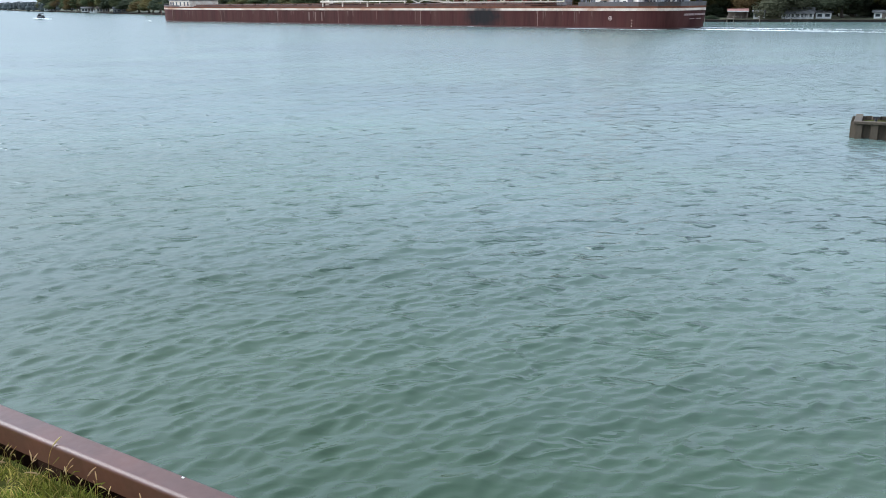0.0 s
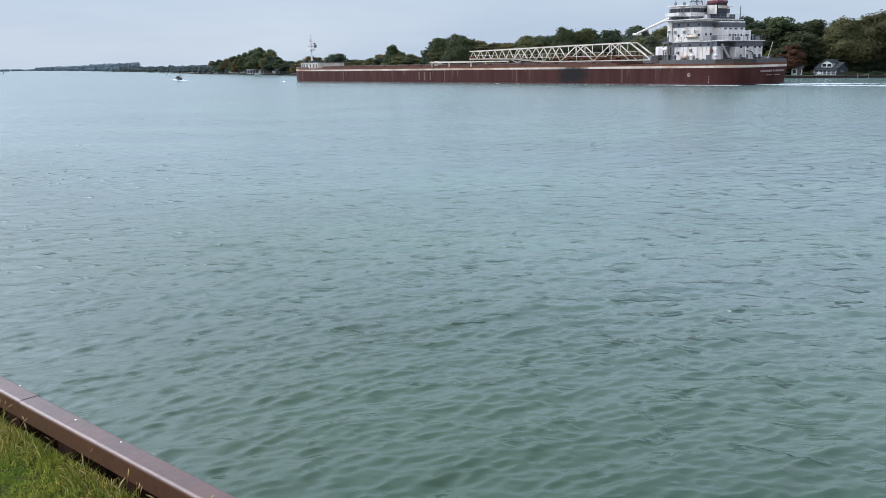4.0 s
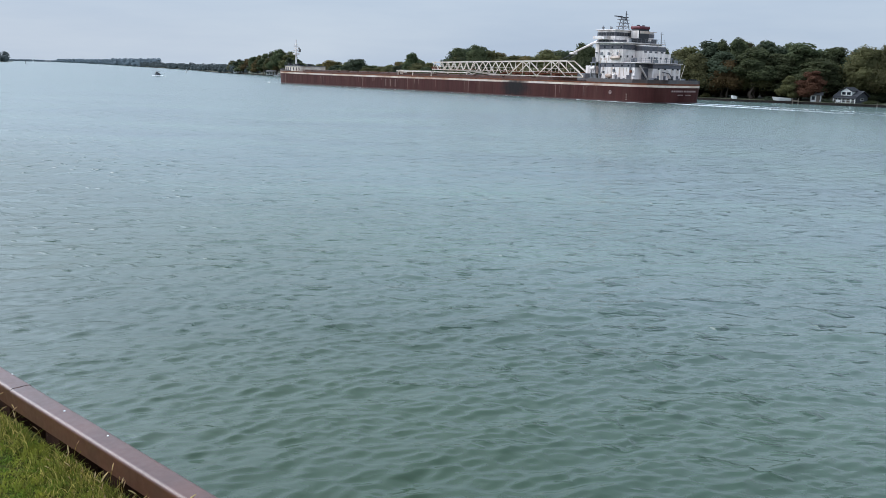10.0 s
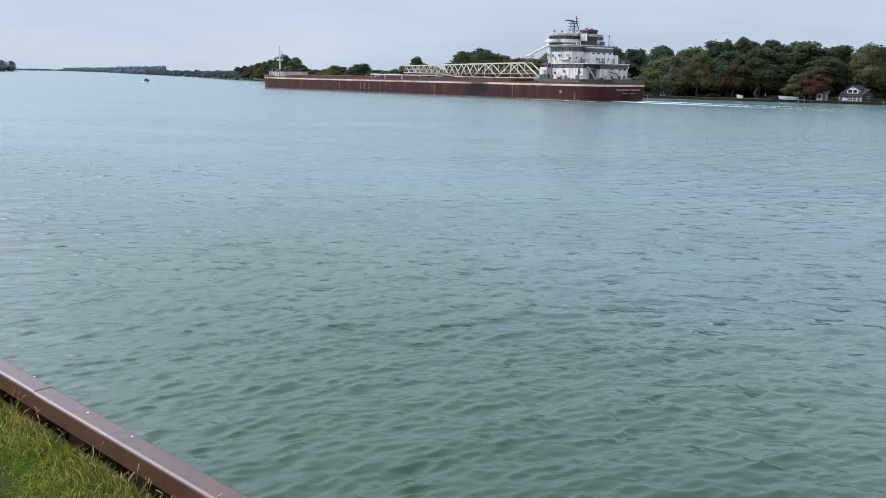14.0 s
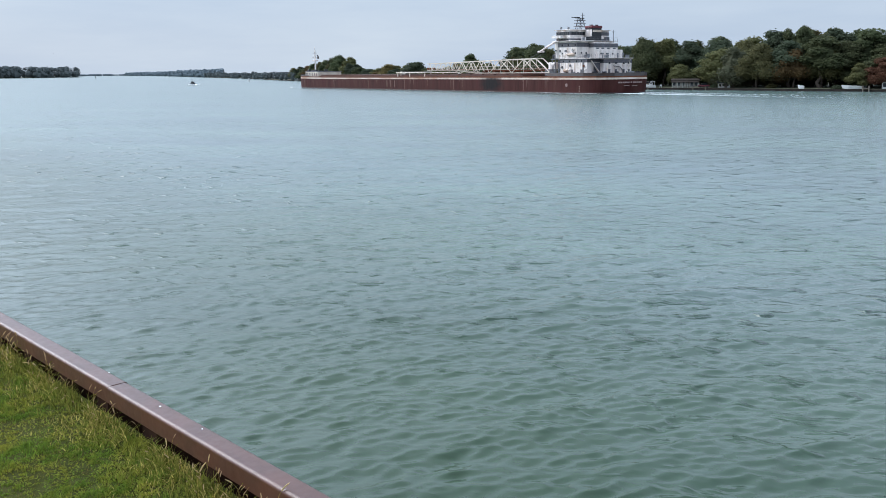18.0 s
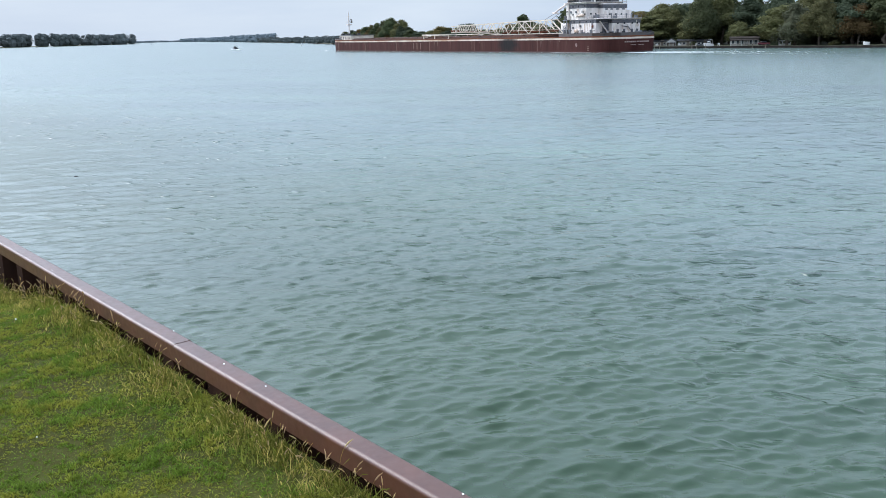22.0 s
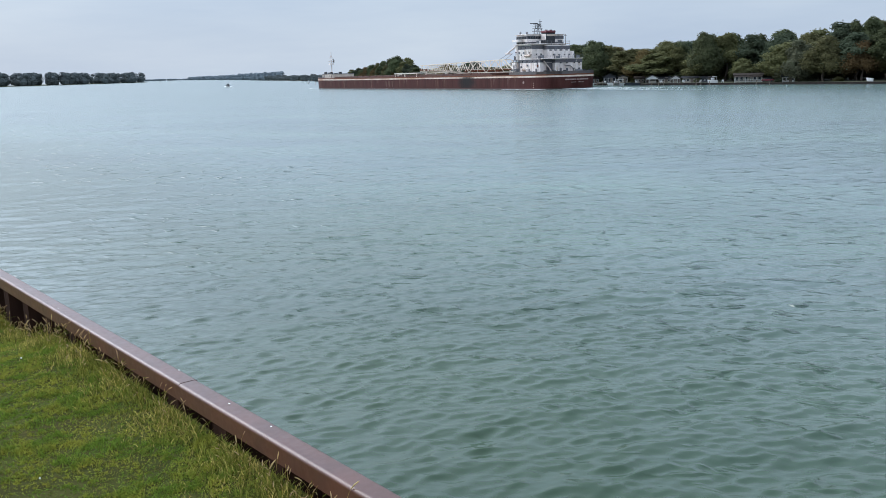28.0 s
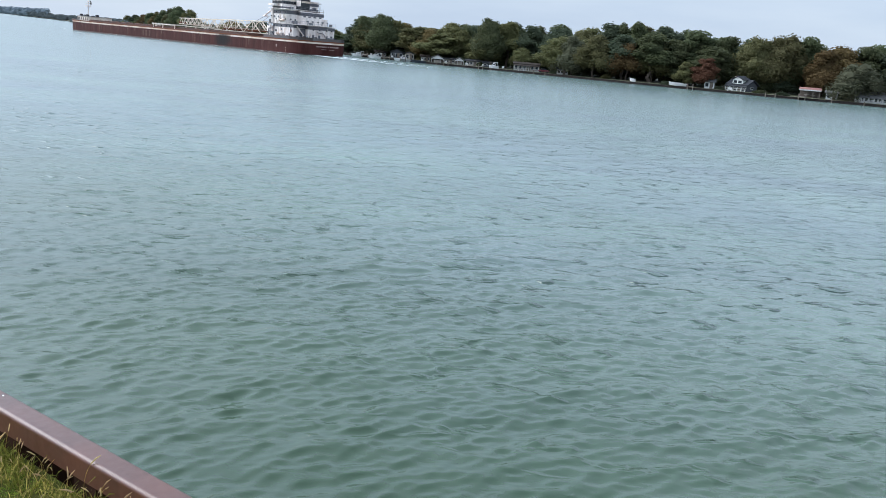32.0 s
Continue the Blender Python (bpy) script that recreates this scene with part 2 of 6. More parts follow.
def water_material():
    """River water: green body colour, clear reflection, small wind waves with calmer streaks."""
    m = bpy.data.materials.new("river_water")
    m.use_nodes = True
    nt = m.node_tree
    N, L = nt.nodes.new, nt.links.new
    b = nt.nodes["Principled BSDF"]
    b.inputs["Roughness"].default_value = 0.06
    b.inputs["IOR"].default_value = 1.5
    co = N("ShaderNodeTexCoord")

    def tex(scale, stretch, turn, detail, rough=0.5, dist=0.0):
        mp, nz = N("ShaderNodeMapping"), N("ShaderNodeTexNoise")
        mp.inputs["Scale"].default_value = stretch
        mp.inputs["Rotation"].default_value = (0, 0, radians(turn))
        L(co.outputs["Object"], mp.inputs[0])
        nz.inputs["Scale"].default_value, nz.inputs["Detail"].default_value = scale, detail
        nz.inputs["Roughness"].default_value, nz.inputs["Distortion"].default_value = rough, dist
        L(mp.outputs[0], nz.inputs["Vector"])
        return nz.outputs["Fac"]

    # body colour: brown-green by the bank, lighter turquoise farther out, with paler patches
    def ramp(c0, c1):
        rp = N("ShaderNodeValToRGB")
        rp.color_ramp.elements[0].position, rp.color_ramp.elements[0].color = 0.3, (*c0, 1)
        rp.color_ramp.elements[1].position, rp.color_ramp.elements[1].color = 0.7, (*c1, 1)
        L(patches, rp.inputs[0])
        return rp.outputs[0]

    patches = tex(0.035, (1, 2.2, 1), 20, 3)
    # the lightening outward also paints in sky reflection the surface lacks
    out, paling, wob, both = N("ShaderNodeVectorMath"), N("ShaderNodeMapRange"), N("ShaderNodeMath"), N("ShaderNodeMix")
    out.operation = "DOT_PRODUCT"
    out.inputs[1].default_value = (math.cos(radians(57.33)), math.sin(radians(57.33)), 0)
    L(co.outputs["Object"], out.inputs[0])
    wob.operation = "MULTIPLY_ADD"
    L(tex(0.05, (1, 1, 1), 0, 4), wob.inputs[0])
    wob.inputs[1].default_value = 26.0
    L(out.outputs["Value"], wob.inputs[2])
    paling.interpolation_type = "SMOOTHSTEP"
    paling.inputs[1].default_value, paling.inputs[2].default_value = 19.0, 60.0
    L(wob.outputs[0], paling.inputs[0])
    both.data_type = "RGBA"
    L(paling.outputs[0], both.inputs[0])
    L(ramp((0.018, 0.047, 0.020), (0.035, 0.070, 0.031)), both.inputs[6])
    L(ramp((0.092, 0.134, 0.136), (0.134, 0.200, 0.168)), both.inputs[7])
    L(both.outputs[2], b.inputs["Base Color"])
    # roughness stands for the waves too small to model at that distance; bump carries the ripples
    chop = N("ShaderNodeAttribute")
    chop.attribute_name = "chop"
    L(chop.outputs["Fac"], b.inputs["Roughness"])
    calm = N("ShaderNodeMapRange")
    calm.inputs[1].default_value, calm.inputs[2].default_value = 0.36, 0.6
    calm.inputs[3].default_value, calm.inputs[4].default_value = 0.55, 1.0
    L(tex(0.02, (1, 3.5, 1), -35, 4, 0.6), calm.inputs[0])
    # the open channel is smoother than the water along the bank
    open_water, soft = N("ShaderNodeMapRange"), N("ShaderNodeMath")
    open_water.inputs[1].default_value, open_water.inputs[2].default_value = 40.0, 170.0
    open_water.inputs[3].default_value, open_water.inputs[4].default_value = 1.0, 0.5
    L(out.outputs["Value"], open_water.inputs[0])
    # close in, the surface itself carries the ripples
    shoal, part_way = N("ShaderNodeMapRange"), N("ShaderNodeMath")
    shoal.inputs[1].default_value, shoal.inputs[2].default_value = 12.0, 42.0
    shoal.inputs[3].default_value, shoal.inputs[4].default_value = 0.22, 1.0
    L(out.outputs["Value"], shoal.inputs[0])
    part_way.operation = soft.operation = "MULTIPLY"
    L(calm.outputs[0], part_way.inputs[0])
    L(shoal.outputs[0], part_way.inputs[1])
    L(part_way.outputs[0], soft.inputs[0])
    L(open_water.outputs[0], soft.inputs[1])
    last = None
    for scale, stretch, turn, detail, height in ((0.4, (1.6, 0.8, 1), -20, 2, 0.22), (1.7, (0.6, 1.5, 1), -30, 2, 0.10), (5.0, (0.7, 1.4, 1), -25, 2, 0.03)):
        bp = N("ShaderNodeBump")
        bp.inputs["Distance"].default_value = height
        L(tex(scale, stretch, turn, detail, 0.5, 0.15), bp.inputs["Height"])
        L(soft.outputs[0], bp.inputs["Strength"])
        if last:
            L(last.outputs[0], bp.inputs["Normal"])
        last = bp
    # scattered gusts: short steep wavelets standing out singly from the calmer water far out
    gust, far, crest = N("ShaderNodeMapRange"), N("ShaderNodeBump"), N("ShaderNodeMapRange")
    gust.inputs[1].default_value, gust.inputs[2].default_value = 0.38, 0.58
    gust.inputs[3].default_value, gust.inputs[4].default_value = 0.3, 1.0
    L(tex(0.03, (0.5, 1.6, 1), -20, 4, 0.6), gust.inputs[0])
    offing, away = N("ShaderNodeMapRange"), N("ShaderNodeMath")
    offing.inputs[1].default_value, offing.inputs[2].default_value = 9.0, 38.0
    offing.inputs[3].default_value, offing.inputs[4].default_value = 0.10, 1.0
    L(out.outputs["Value"], offing.inputs[0])
    away.operation = "MULTIPLY"
    L(gust.outputs[0], away.inputs[0])
    L(offing.outputs[0], away.inputs[1])
    L(away.outputs[0], far.inputs["Strength"])
    far.inputs["Distance"].default_value = 0.62
    crest.interpolation_type = "SMOOTHSTEP"
    crest.inputs[1].default_value, crest.inputs[2].default_value = 0.60, 0.71
    L(tex(1.15, (0.7, 1.5, 1), -16, 2, 0.5, 0.3), crest.inputs[0])
    L(crest.outputs[0], far.inputs["Height"])
    L(last.outputs[0], far.inputs["Normal"])
    L(far.outputs[0], b.inputs["Normal"])
    return m


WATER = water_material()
CAP = material("brown_painted_steel", (0.098, 0.036, 0.023), 0.5, 0.0, 0.15, 3, bump=0.0006, dirt=(0.06, 0.034, 0.027), dirt_amount=0.35, dirt_scale=2.5, spec=0.3)
coat = CAP.node_tree.nodes["Principled BSDF"].inputs
coat["Coat Weight"].default_value, coat["Coat Roughness"].default_value, coat["Coat IOR"].default_value = 0.45, 0.2, 1.5
PILE = material("rusty_brown_sheet_steel", (0.034, 0.016, 0.011), 0.7, 0.0, 0.35, 2, (1, 1, 0.25), 0.002, dirt=(0.02, 0.012, 0.01), dirt_amount=0.8, dirt_scale=1.5, spec=0.04)
OLD_PILE = material("weathered_sheet_steel", (0.085, 0.064, 0.042), 0.85, 0.0, 0.35, 1.5, (1, 1, 0.2), 0.004, dirt=(0.06, 0.05, 0.04), dirt_amount=0.8, dirt_scale=1.2, dirt_stretch=(1, 1, 0.3))
SEED = leaf_material("pale_seed_heads", (0.50, 0.37, 0.21), 0.4)
SOIL = material("lawn_soil", (0.050, 0.056, 0.013), 0.95, 0, 0.4, 2, spec=0.04, bump=0.01, dirt=(0.055, 0.042, 0.016), dirt_amount=0.6, dirt_scale=1.3)
BLADE = leaf_material("grass_blades", (0.300, 0.310, 0.050), 0.36, (0.50, 0.76, 0.66))
DRY = leaf_material("dry_grass", (0.40, 0.30, 0.10), 0.6)
WORN = leaf_material("worn_lawn_grass", (0.215, 0.170, 0.055), 0.4)
WEED = leaf_material("weed_leaves", (0.180, 0.185, 0.036), 0.65)
SPOT = material("white_droppings", (0.8, 0.8, 0.76), 0.8)
SOOTY = (-168.4, 7.2, (0.011, 0.010, 0.011), 2.7, 1.9)
HULL = material("rust_red_hull_paint", (0.052, 0.0130, 0.0112), 0.75, 0, 0.35, 0.3, (1, 1, 0.10), 0.0, spec=0.2, dirt=(0.085, 0.038, 0.028), dirt_amount=0.6, dirt_scale=0.3, dirt_stretch=(1, 1, 0.07), stain=SOOTY)
PALE = material("pale_scraped_paint", (0.135, 0.072, 0.056), 0.7, 0, 0.2, 0.5, (1, 1, 0.2))
TINT = material("faint_rust_stain", (0.56, 0.44, 0.36), 0.7, 0, 0.15, 0.8)
PALE_BAR = material("faded_white_paint", (0.30, 0.21, 0.19), 0.7)
BOOT = material("dark_red_boot_top", (0.075, 0.032, 0.03), 0.6, 0, 0.3, 0.4)
STRIPE = material("white_hull_stripe", (0.64, 0.54, 0.45), 0.6, 0, 0.15, 0.5, dirt=(0.36, 0.165, 0.09), dirt_amount=0.85, dirt_scale=0.16, dirt_stretch=(1, 1, 0.5), stain=SOOTY)
RUST = material("bare_rust", (0.15, 0.055, 0.030), 0.85, 0, 0.4, 0.5, spec=0.2)
DECK = material("brown_deck_paint", (0.085, 0.042, 0.032), 0.85, 0, 0.3, 0.3)
WHITE = material("white_ship_paint", (0.84, 0.765, 0.72), 0.55, 0, 0.1, 0.6, dirt=(0.36, 0.27, 0.22), dirt_amount=0.55, dirt_scale=0.6, dirt_stretch=(1, 1, 0.25))
CREAM = material("cream_boom_paint", (0.72, 0.66, 0.56), 0.55, 0, 0.12, 0.5, dirt=(0.40, 0.24, 0.14), dirt_amount=0.5, dirt_scale=0.5)
BULWARK = material("dark_bulwark_paint", (0.085, 0.075, 0.075), 0.6, 0, 0.25, 0.4, dirt=(0.12, 0.07, 0.05), dirt_amount=0.5, dirt_scale=0.3)
GREY = material("grey_ship_paint", (0.17, 0.175, 0.185), 0.6, 0, 0.2, 0.5)
BAND = material("dark_grey_window_band", (0.098, 0.098, 0.112), 0.6, 0, 0.35, 0.6, dirt=(0.16, 0.13, 0.12), dirt_amount=0.5, dirt_scale=0.7)
BLACK = material("black_funnel_paint", (0.022, 0.022, 0.026), 0.55, 0, 0.3, 0.6)
MAROON = material("maroon_funnel_band", (0.13, 0.022, 0.03), 0.55, 0, 0.2, 0.6)
GLASS = material("dark_window_glass", (0.02, 0.025, 0.03), 0.1, 0, 0.2, 1)
FOAM = material("white_foam", (0.86, 0.9, 0.9), 0.7, 0, 0.05, 1)
BARK = material("bark", (0.085, 0.065, 0.05), 0.95, 0, 0.35, 2, (1, 1, 0.2))
BANK = material("far_bank_grass", (0.05, 0.058, 0.026), 0.95, 0, 0.35, 0.1, dirt=(0.12, 0.10, 0.06), dirt_amount=0.6, dirt_scale=0.04)
SEAWALL = material("dark_timber_seawall", (0.026, 0.021, 0.019), 0.9, 0, 0.4, 0.4, (1, 1, 0.3), spec=0.08)
LEAVES = [leaf_material("green_foliage", (0.102, 0.117, 0.060), 0.2), leaf_material("olive_foliage", (0.142, 0.138, 0.065), 0.2),
          leaf_material("yellow_foliage", (0.16, 0.118, 0.054), 0.2), leaf_material("rust_red_foliage", (0.13, 0.06, 0.043), 0.18),
          leaf_material("pale_willow_foliage", (0.13, 0.135, 0.085), 0.15), leaf_material("dark_green_foliage", (0.078, 0.095, 0.060), 0.2)]
# distance haze is put into these paler, bluer leaf colours
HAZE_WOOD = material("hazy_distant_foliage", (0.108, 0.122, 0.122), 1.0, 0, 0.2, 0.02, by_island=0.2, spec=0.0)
HAZE_FAR = material("haze_blue_distant_foliage", (0.18, 0.215, 0.24), 1.0, 0, 0.12, 0.05, by_island=0.12, spec=0.0)
SIDING = [material("white_siding", (0.68, 0.68, 0.66), 0.7, 0, 0.08, 0.6, (0.1, 0.1, 8)), material("grey_siding", (0.055, 0.06, 0.07), 0.7, 0, 0.12, 0.6, (0.1, 0.1, 8)),
          material("tan_siding", (0.36, 0.32, 0.27), 0.7, 0, 0.1, 0.6, (0.1, 0.1, 8))]
SHINGLE = [material("grey_shingles", (0.042, 0.044, 0.048), 0.9, 0, 0.3, 1.2, spec=0.08), material("brown_shingles", (0.045, 0.037, 0.032), 0.9, 0, 0.3, 1.2, spec=0.08),
           material("red_metal_roof", (0.27, 0.13, 0.11), 0.5, 0, 0.15, 1.0), material("light_grey_shingles", (0.13, 0.13, 0.128), 0.9, 0, 0.15, 1.2, spec=0.08)]
TRIM = material("white_trim", (0.55, 0.55, 0.53), 0.6)
TIMBER = material("weathered_timber", (0.17, 0.14, 0.115), 0.9, 0, 0.35, 1.5, (1, 1, 4))
BRICK = material("chimney_brick", (0.36, 0.31, 0.28), 0.9, 0, 0.3, 3)
BOATHULL = material("white_gelcoat", (0.62, 0.62, 0.61), 0.25, 0, 0.05, 1)
NAVY = material("dark_boat_hull", (0.02, 0.025, 0.035), 0.4, 0, 0.2, 1)


# ---- mesh helpers ----
class Solid:
    """Collects the vertices and faces of one mesh."""

    def __init__(self):
        self.v, self.f = [], []

    def add(self, verts, faces):
        k = len(self.v)
        self.v += [tuple(p) for p in verts]
        self.f += [tuple(i + k for i in q) for q in faces]
        return self

    def box(self, x0, x1, y0, y1, z0, z1, bevel=0.0):
        c = bevel
        if not c:
            p = [(x, y, z) for x in (x0, x1) for y in (y0, y1) for z in (z0, z1)]
            return self.add(p, [(0, 1, 3, 2), (4, 6, 7, 5), (0, 4, 5, 1), (2, 3, 7, 6), (0, 2, 6, 4), (1, 5, 7, 3)])
        ring = [(x0 + c, y0), (x1 - c, y0), (x1, y0 + c), (x1, y1 - c), (x1 - c, y1), (x0 + c, y1), (x0, y1 - c), (x0, y0 + c)]
        ins = [(x0 + c, y0 + c), (x1 - c, y0 + c), (x1 - c, y0 + c), (x1 - c, y1 - c), (x1 - c, y1 - c), (x0 + c, y1 - c), (x0 + c, y1 - c), (x0 + c, y0 + c)]
        p = [(*q, z0) for q in ins] + [(*q, z0 + c) for q in ring] + [(*q, z1 - c) for q in ring] + [(*q, z1) for q in ins]
        f = [tuple(reversed(range(8))), tuple(range(24, 32))]
        for r in range(3):
            f += [(8 * r + i, 8 * r + (i + 1) % 8, 8 * r + 8 + (i + 1) % 8, 8 * r + 8 + i) for i in range(8)]
        return self.add(p, f)

    def prism(self, poly, z0, z1):
        n = len(poly)
        p = [(*q, z0) for q in poly] + [(*q, z1) for q in poly]
        return self.add(p, [tuple(reversed(range(n))), tuple(range(n, 2 * n))] + [(i, (i + 1) % n, n + (i + 1) % n, n + i) for i in range(n)])

    def beam(self, a, b, w, h=None):
        """A square bar from a to b."""
        a, b = Vector(a), Vector(b)
        d = (b - a).normalized()
        s = d.cross(Vector((0, 0, 1)))
        s = Vector((1, 0, 0)) if s.length < 1e-4 else s.normalized()
        u = s.cross(d)
        s, u = s * w / 2, u * (h or w) / 2
        p = [e + i + j for e in (a, b) for i, j in ((-s, -u), (s, -u), (s, u), (-s, u))]
        return self.add(p, [(3, 2, 1, 0), (4, 5, 6, 7)] + [(i, (i + 1) % 4, 4 + (i + 1) % 4, 4 + i) for i in range(4)])

    def rod(self, a, b, r0, r1=None, n=8):
        a, b, r1 = Vector(a), Vector(b), r0 if r1 is None else r1
        d = (b - a).normalized()
        s = d.cross(Vector((0, 0, 1)))
        s = Vector((1, 0, 0)) if s.length < 1e-4 else s.normalized()
        u = s.cross(d)
        p = [e + (s * math.cos(k * math.tau / n) + u * math.sin(k * math.tau / n)) * r for e, r in ((a, r0), (b, r1)) for k in range(n)]
        return self.add(p, [tuple(reversed(range(n))), tuple(range(n, 2 * n))] + [(i, (i + 1) % n, n + (i + 1) % n, n + i) for i in range(n)])

    def ball(self, c, rx, ry, rz, rng=None, rough=0.0, rings=5, seg=8):
        p, f = [(c[0], c[1], c[2] + rz)], []
        for i in range(1, rings):
            a = math.pi * i / rings
            for j in range(seg):
                t = math.tau * j / seg
                k = 1 + (rng.uniform(-rough, rough) if rng else 0)
                p.append((c[0] + rx * k * math.sin(a) * math.cos(t), c[1] + ry * k * math.sin(a) * math.sin(t), c[2] + rz * k * math.cos(a)))
        p.append((c[0], c[1], c[2] - rz))
        e = len(p) - 1
        for j in range(seg):
            f += [(0, 1 + j, 1 + (j + 1) % seg), (e, e - seg + (j + 1) % seg, e - seg + j)]
        for i in range(rings - 2):
            a = 1 + i * seg
            f += [(a + j, a + seg + j, a + seg + (j + 1) % seg, a + (j + 1) % seg) for j in range(seg)]
        return self.add(p, f)

    def mesh(self, name, mat, smooth=False):
        me = bpy.data.meshes.new(name)
        me.from_pydata(self.v, [], self.f)
        me.materials.append(mat)
        if smooth:
            me.polygons.foreach_set("use_smooth", [True] * len(me.polygons))
        me.update()
        return me


def part(name, solid, mat, parent=None, label="", smooth=False, at=None):
    """Links a solid (or a finished mesh) as one object, a part of its parent."""
    me = solid if isinstance(solid, bpy.types.Mesh) else solid.mesh(name, mat, smooth)
    ob = new(name, me)
    if parent:
        ob.parent = parent
    if at is not None:
        ob.matrix_basis = at
    return tagged(ob, label) if label else ob


def thing(name, label, category, at=None, group="", kind=""):
    ob = new(name)
    ob.empty_display_size = 0.3
    if at is not None:
        ob.matrix_basis = at
    return tagged(ob, label, category, group, kind)


# ---- plan of the banks ----
# far bank's waterline, from beyond the picture's right to the far distance
SHORE = [(430, 123), (309, 175), (196, 222), (118, 258), (77, 274), (38, 296), (9, 318), (-31, 345), (-53, 368), (-117, 457), (-180, 550), (-230, 618),
         (-295, 715), (-370, 810), (-507, 1050), (-750, 1400), (-1400, 2380), (-2450, 4100)]
LAND = 0.62


def bearing(az):
    """Unit vector at az degrees to the left of +y."""
    return Vector((-math.sin(radians(az)), math.cos(radians(az))))


def bank(az, inland=0.0):
    """Distance of the far waterline in the direction az, plus inland metres."""
    d = bearing(az)
    for (px, py), (qx, qy) in zip(SHORE[:-1], SHORE[1:]):
        ex, ey = qx - px, qy - py
        det = -d.x * ey + d.y * ex
        s, u = (-px * ey + py * ex) / det, (d.x * py - d.y * px) / det
        if 0 <= u <= 1 and s > 0:
            return s + inland
    return 300 + inland


def spot_on_bank(az, inland):
    p = bearing(az) * bank(az, inland)
    return p.x, p.y


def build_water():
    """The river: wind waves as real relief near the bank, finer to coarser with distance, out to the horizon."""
    rng = np.random.default_rng(12)
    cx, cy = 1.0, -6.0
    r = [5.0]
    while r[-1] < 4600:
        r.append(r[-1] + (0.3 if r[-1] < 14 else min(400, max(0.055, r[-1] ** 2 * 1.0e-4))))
    r = np.array(r)
    dr = np.append(np.diff(r), 400.0)
    az = np.radians(np.concatenate([np.arange(-180, -52, 4.0), np.arange(-52, 72, 0.17), np.arange(72, 180.1, 4.0)]))
    R, A = np.meshgrid(r, az, indexing="ij")
    X, Y = cx - R * np.sin(A), cy + R * np.cos(A)
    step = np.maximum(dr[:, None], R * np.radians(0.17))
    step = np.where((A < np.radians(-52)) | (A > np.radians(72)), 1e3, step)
    Z, lost = np.zeros_like(X), np.zeros_like(X)
    lam = np.geomspace(0.22, 4.2, 64)
    DX, DY = np.zeros_like(X), np.zeros_like(X)
    for k, l in enumerate(lam):
        turn = radians(34) + rng.normal(0, 0.42 if l < 1.2 else 0.25)
        ux, uy = -math.sin(turn), math.cos(turn)
        kk = math.tau / l
        slope = 0.083 * ((l / 0.36) ** 0.15 if l < 0.36 else (0.36 / l) ** 0.80)
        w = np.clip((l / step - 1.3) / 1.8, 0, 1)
        # wave groups a few crests long and wide
        g1, g2 = rng.uniform(0, math.tau, 2)
        group = 0.62 + 0.6 * np.sin((ux * X + uy * Y) * kk / rng.uniform(4, 9) + g1) * np.sin((uy * X - ux * Y) * kk / rng.uniform(3, 8) + g2)
        ph = kk * (ux * X + uy * Y) + rng.uniform(0, math.tau) + 0.9 * np.sin(0.23 * X + 0.31 * Y + k) + 0.5 * np.sin((uy * X - ux * Y) * kk / 5.3 + g2)
        amp = w * group * slope / kk
        Z += amp * np.sin(ph)
        DX += 0.8 * amp * ux * np.cos(ph)
        DY += 0.8 * amp * uy * np.cos(ph)
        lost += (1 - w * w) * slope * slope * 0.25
    X, Y = X + DX, Y + DY
    n, m = X.shape
    idx = np.arange(n * m).reshape(n, m)
    faces = np.stack([idx[:-1, :-1], idx[:-1, 1:], idx[1:, 1:], idx[1:, :-1]], -1).reshape(-1, 4)
    me = bpy.data.meshes.new("water")
    me.vertices.add(n * m)
    me.vertices.foreach_set("co", np.stack([X, Y, Z], -1).astype(np.float32).ravel())
    me.loops.add(faces.size)
    me.loops.foreach_set("vertex_index", faces.astype(np.int32).ravel())
    me.polygons.add(len(faces))
    me.polygons.foreach_set("loop_start", np.arange(0, faces.size, 4, dtype=np.int32))
    me.polygons.foreach_set("use_smooth", np.ones(len(faces), dtype=bool))
    me.update(calc_edges=True)
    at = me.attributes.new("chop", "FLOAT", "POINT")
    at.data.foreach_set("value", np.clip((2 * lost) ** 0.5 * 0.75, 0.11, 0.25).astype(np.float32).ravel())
    me.materials.append(WATER)
    return tagged(new("water", me), "green rippled river water under an overcast sky", "water", kind="structure")


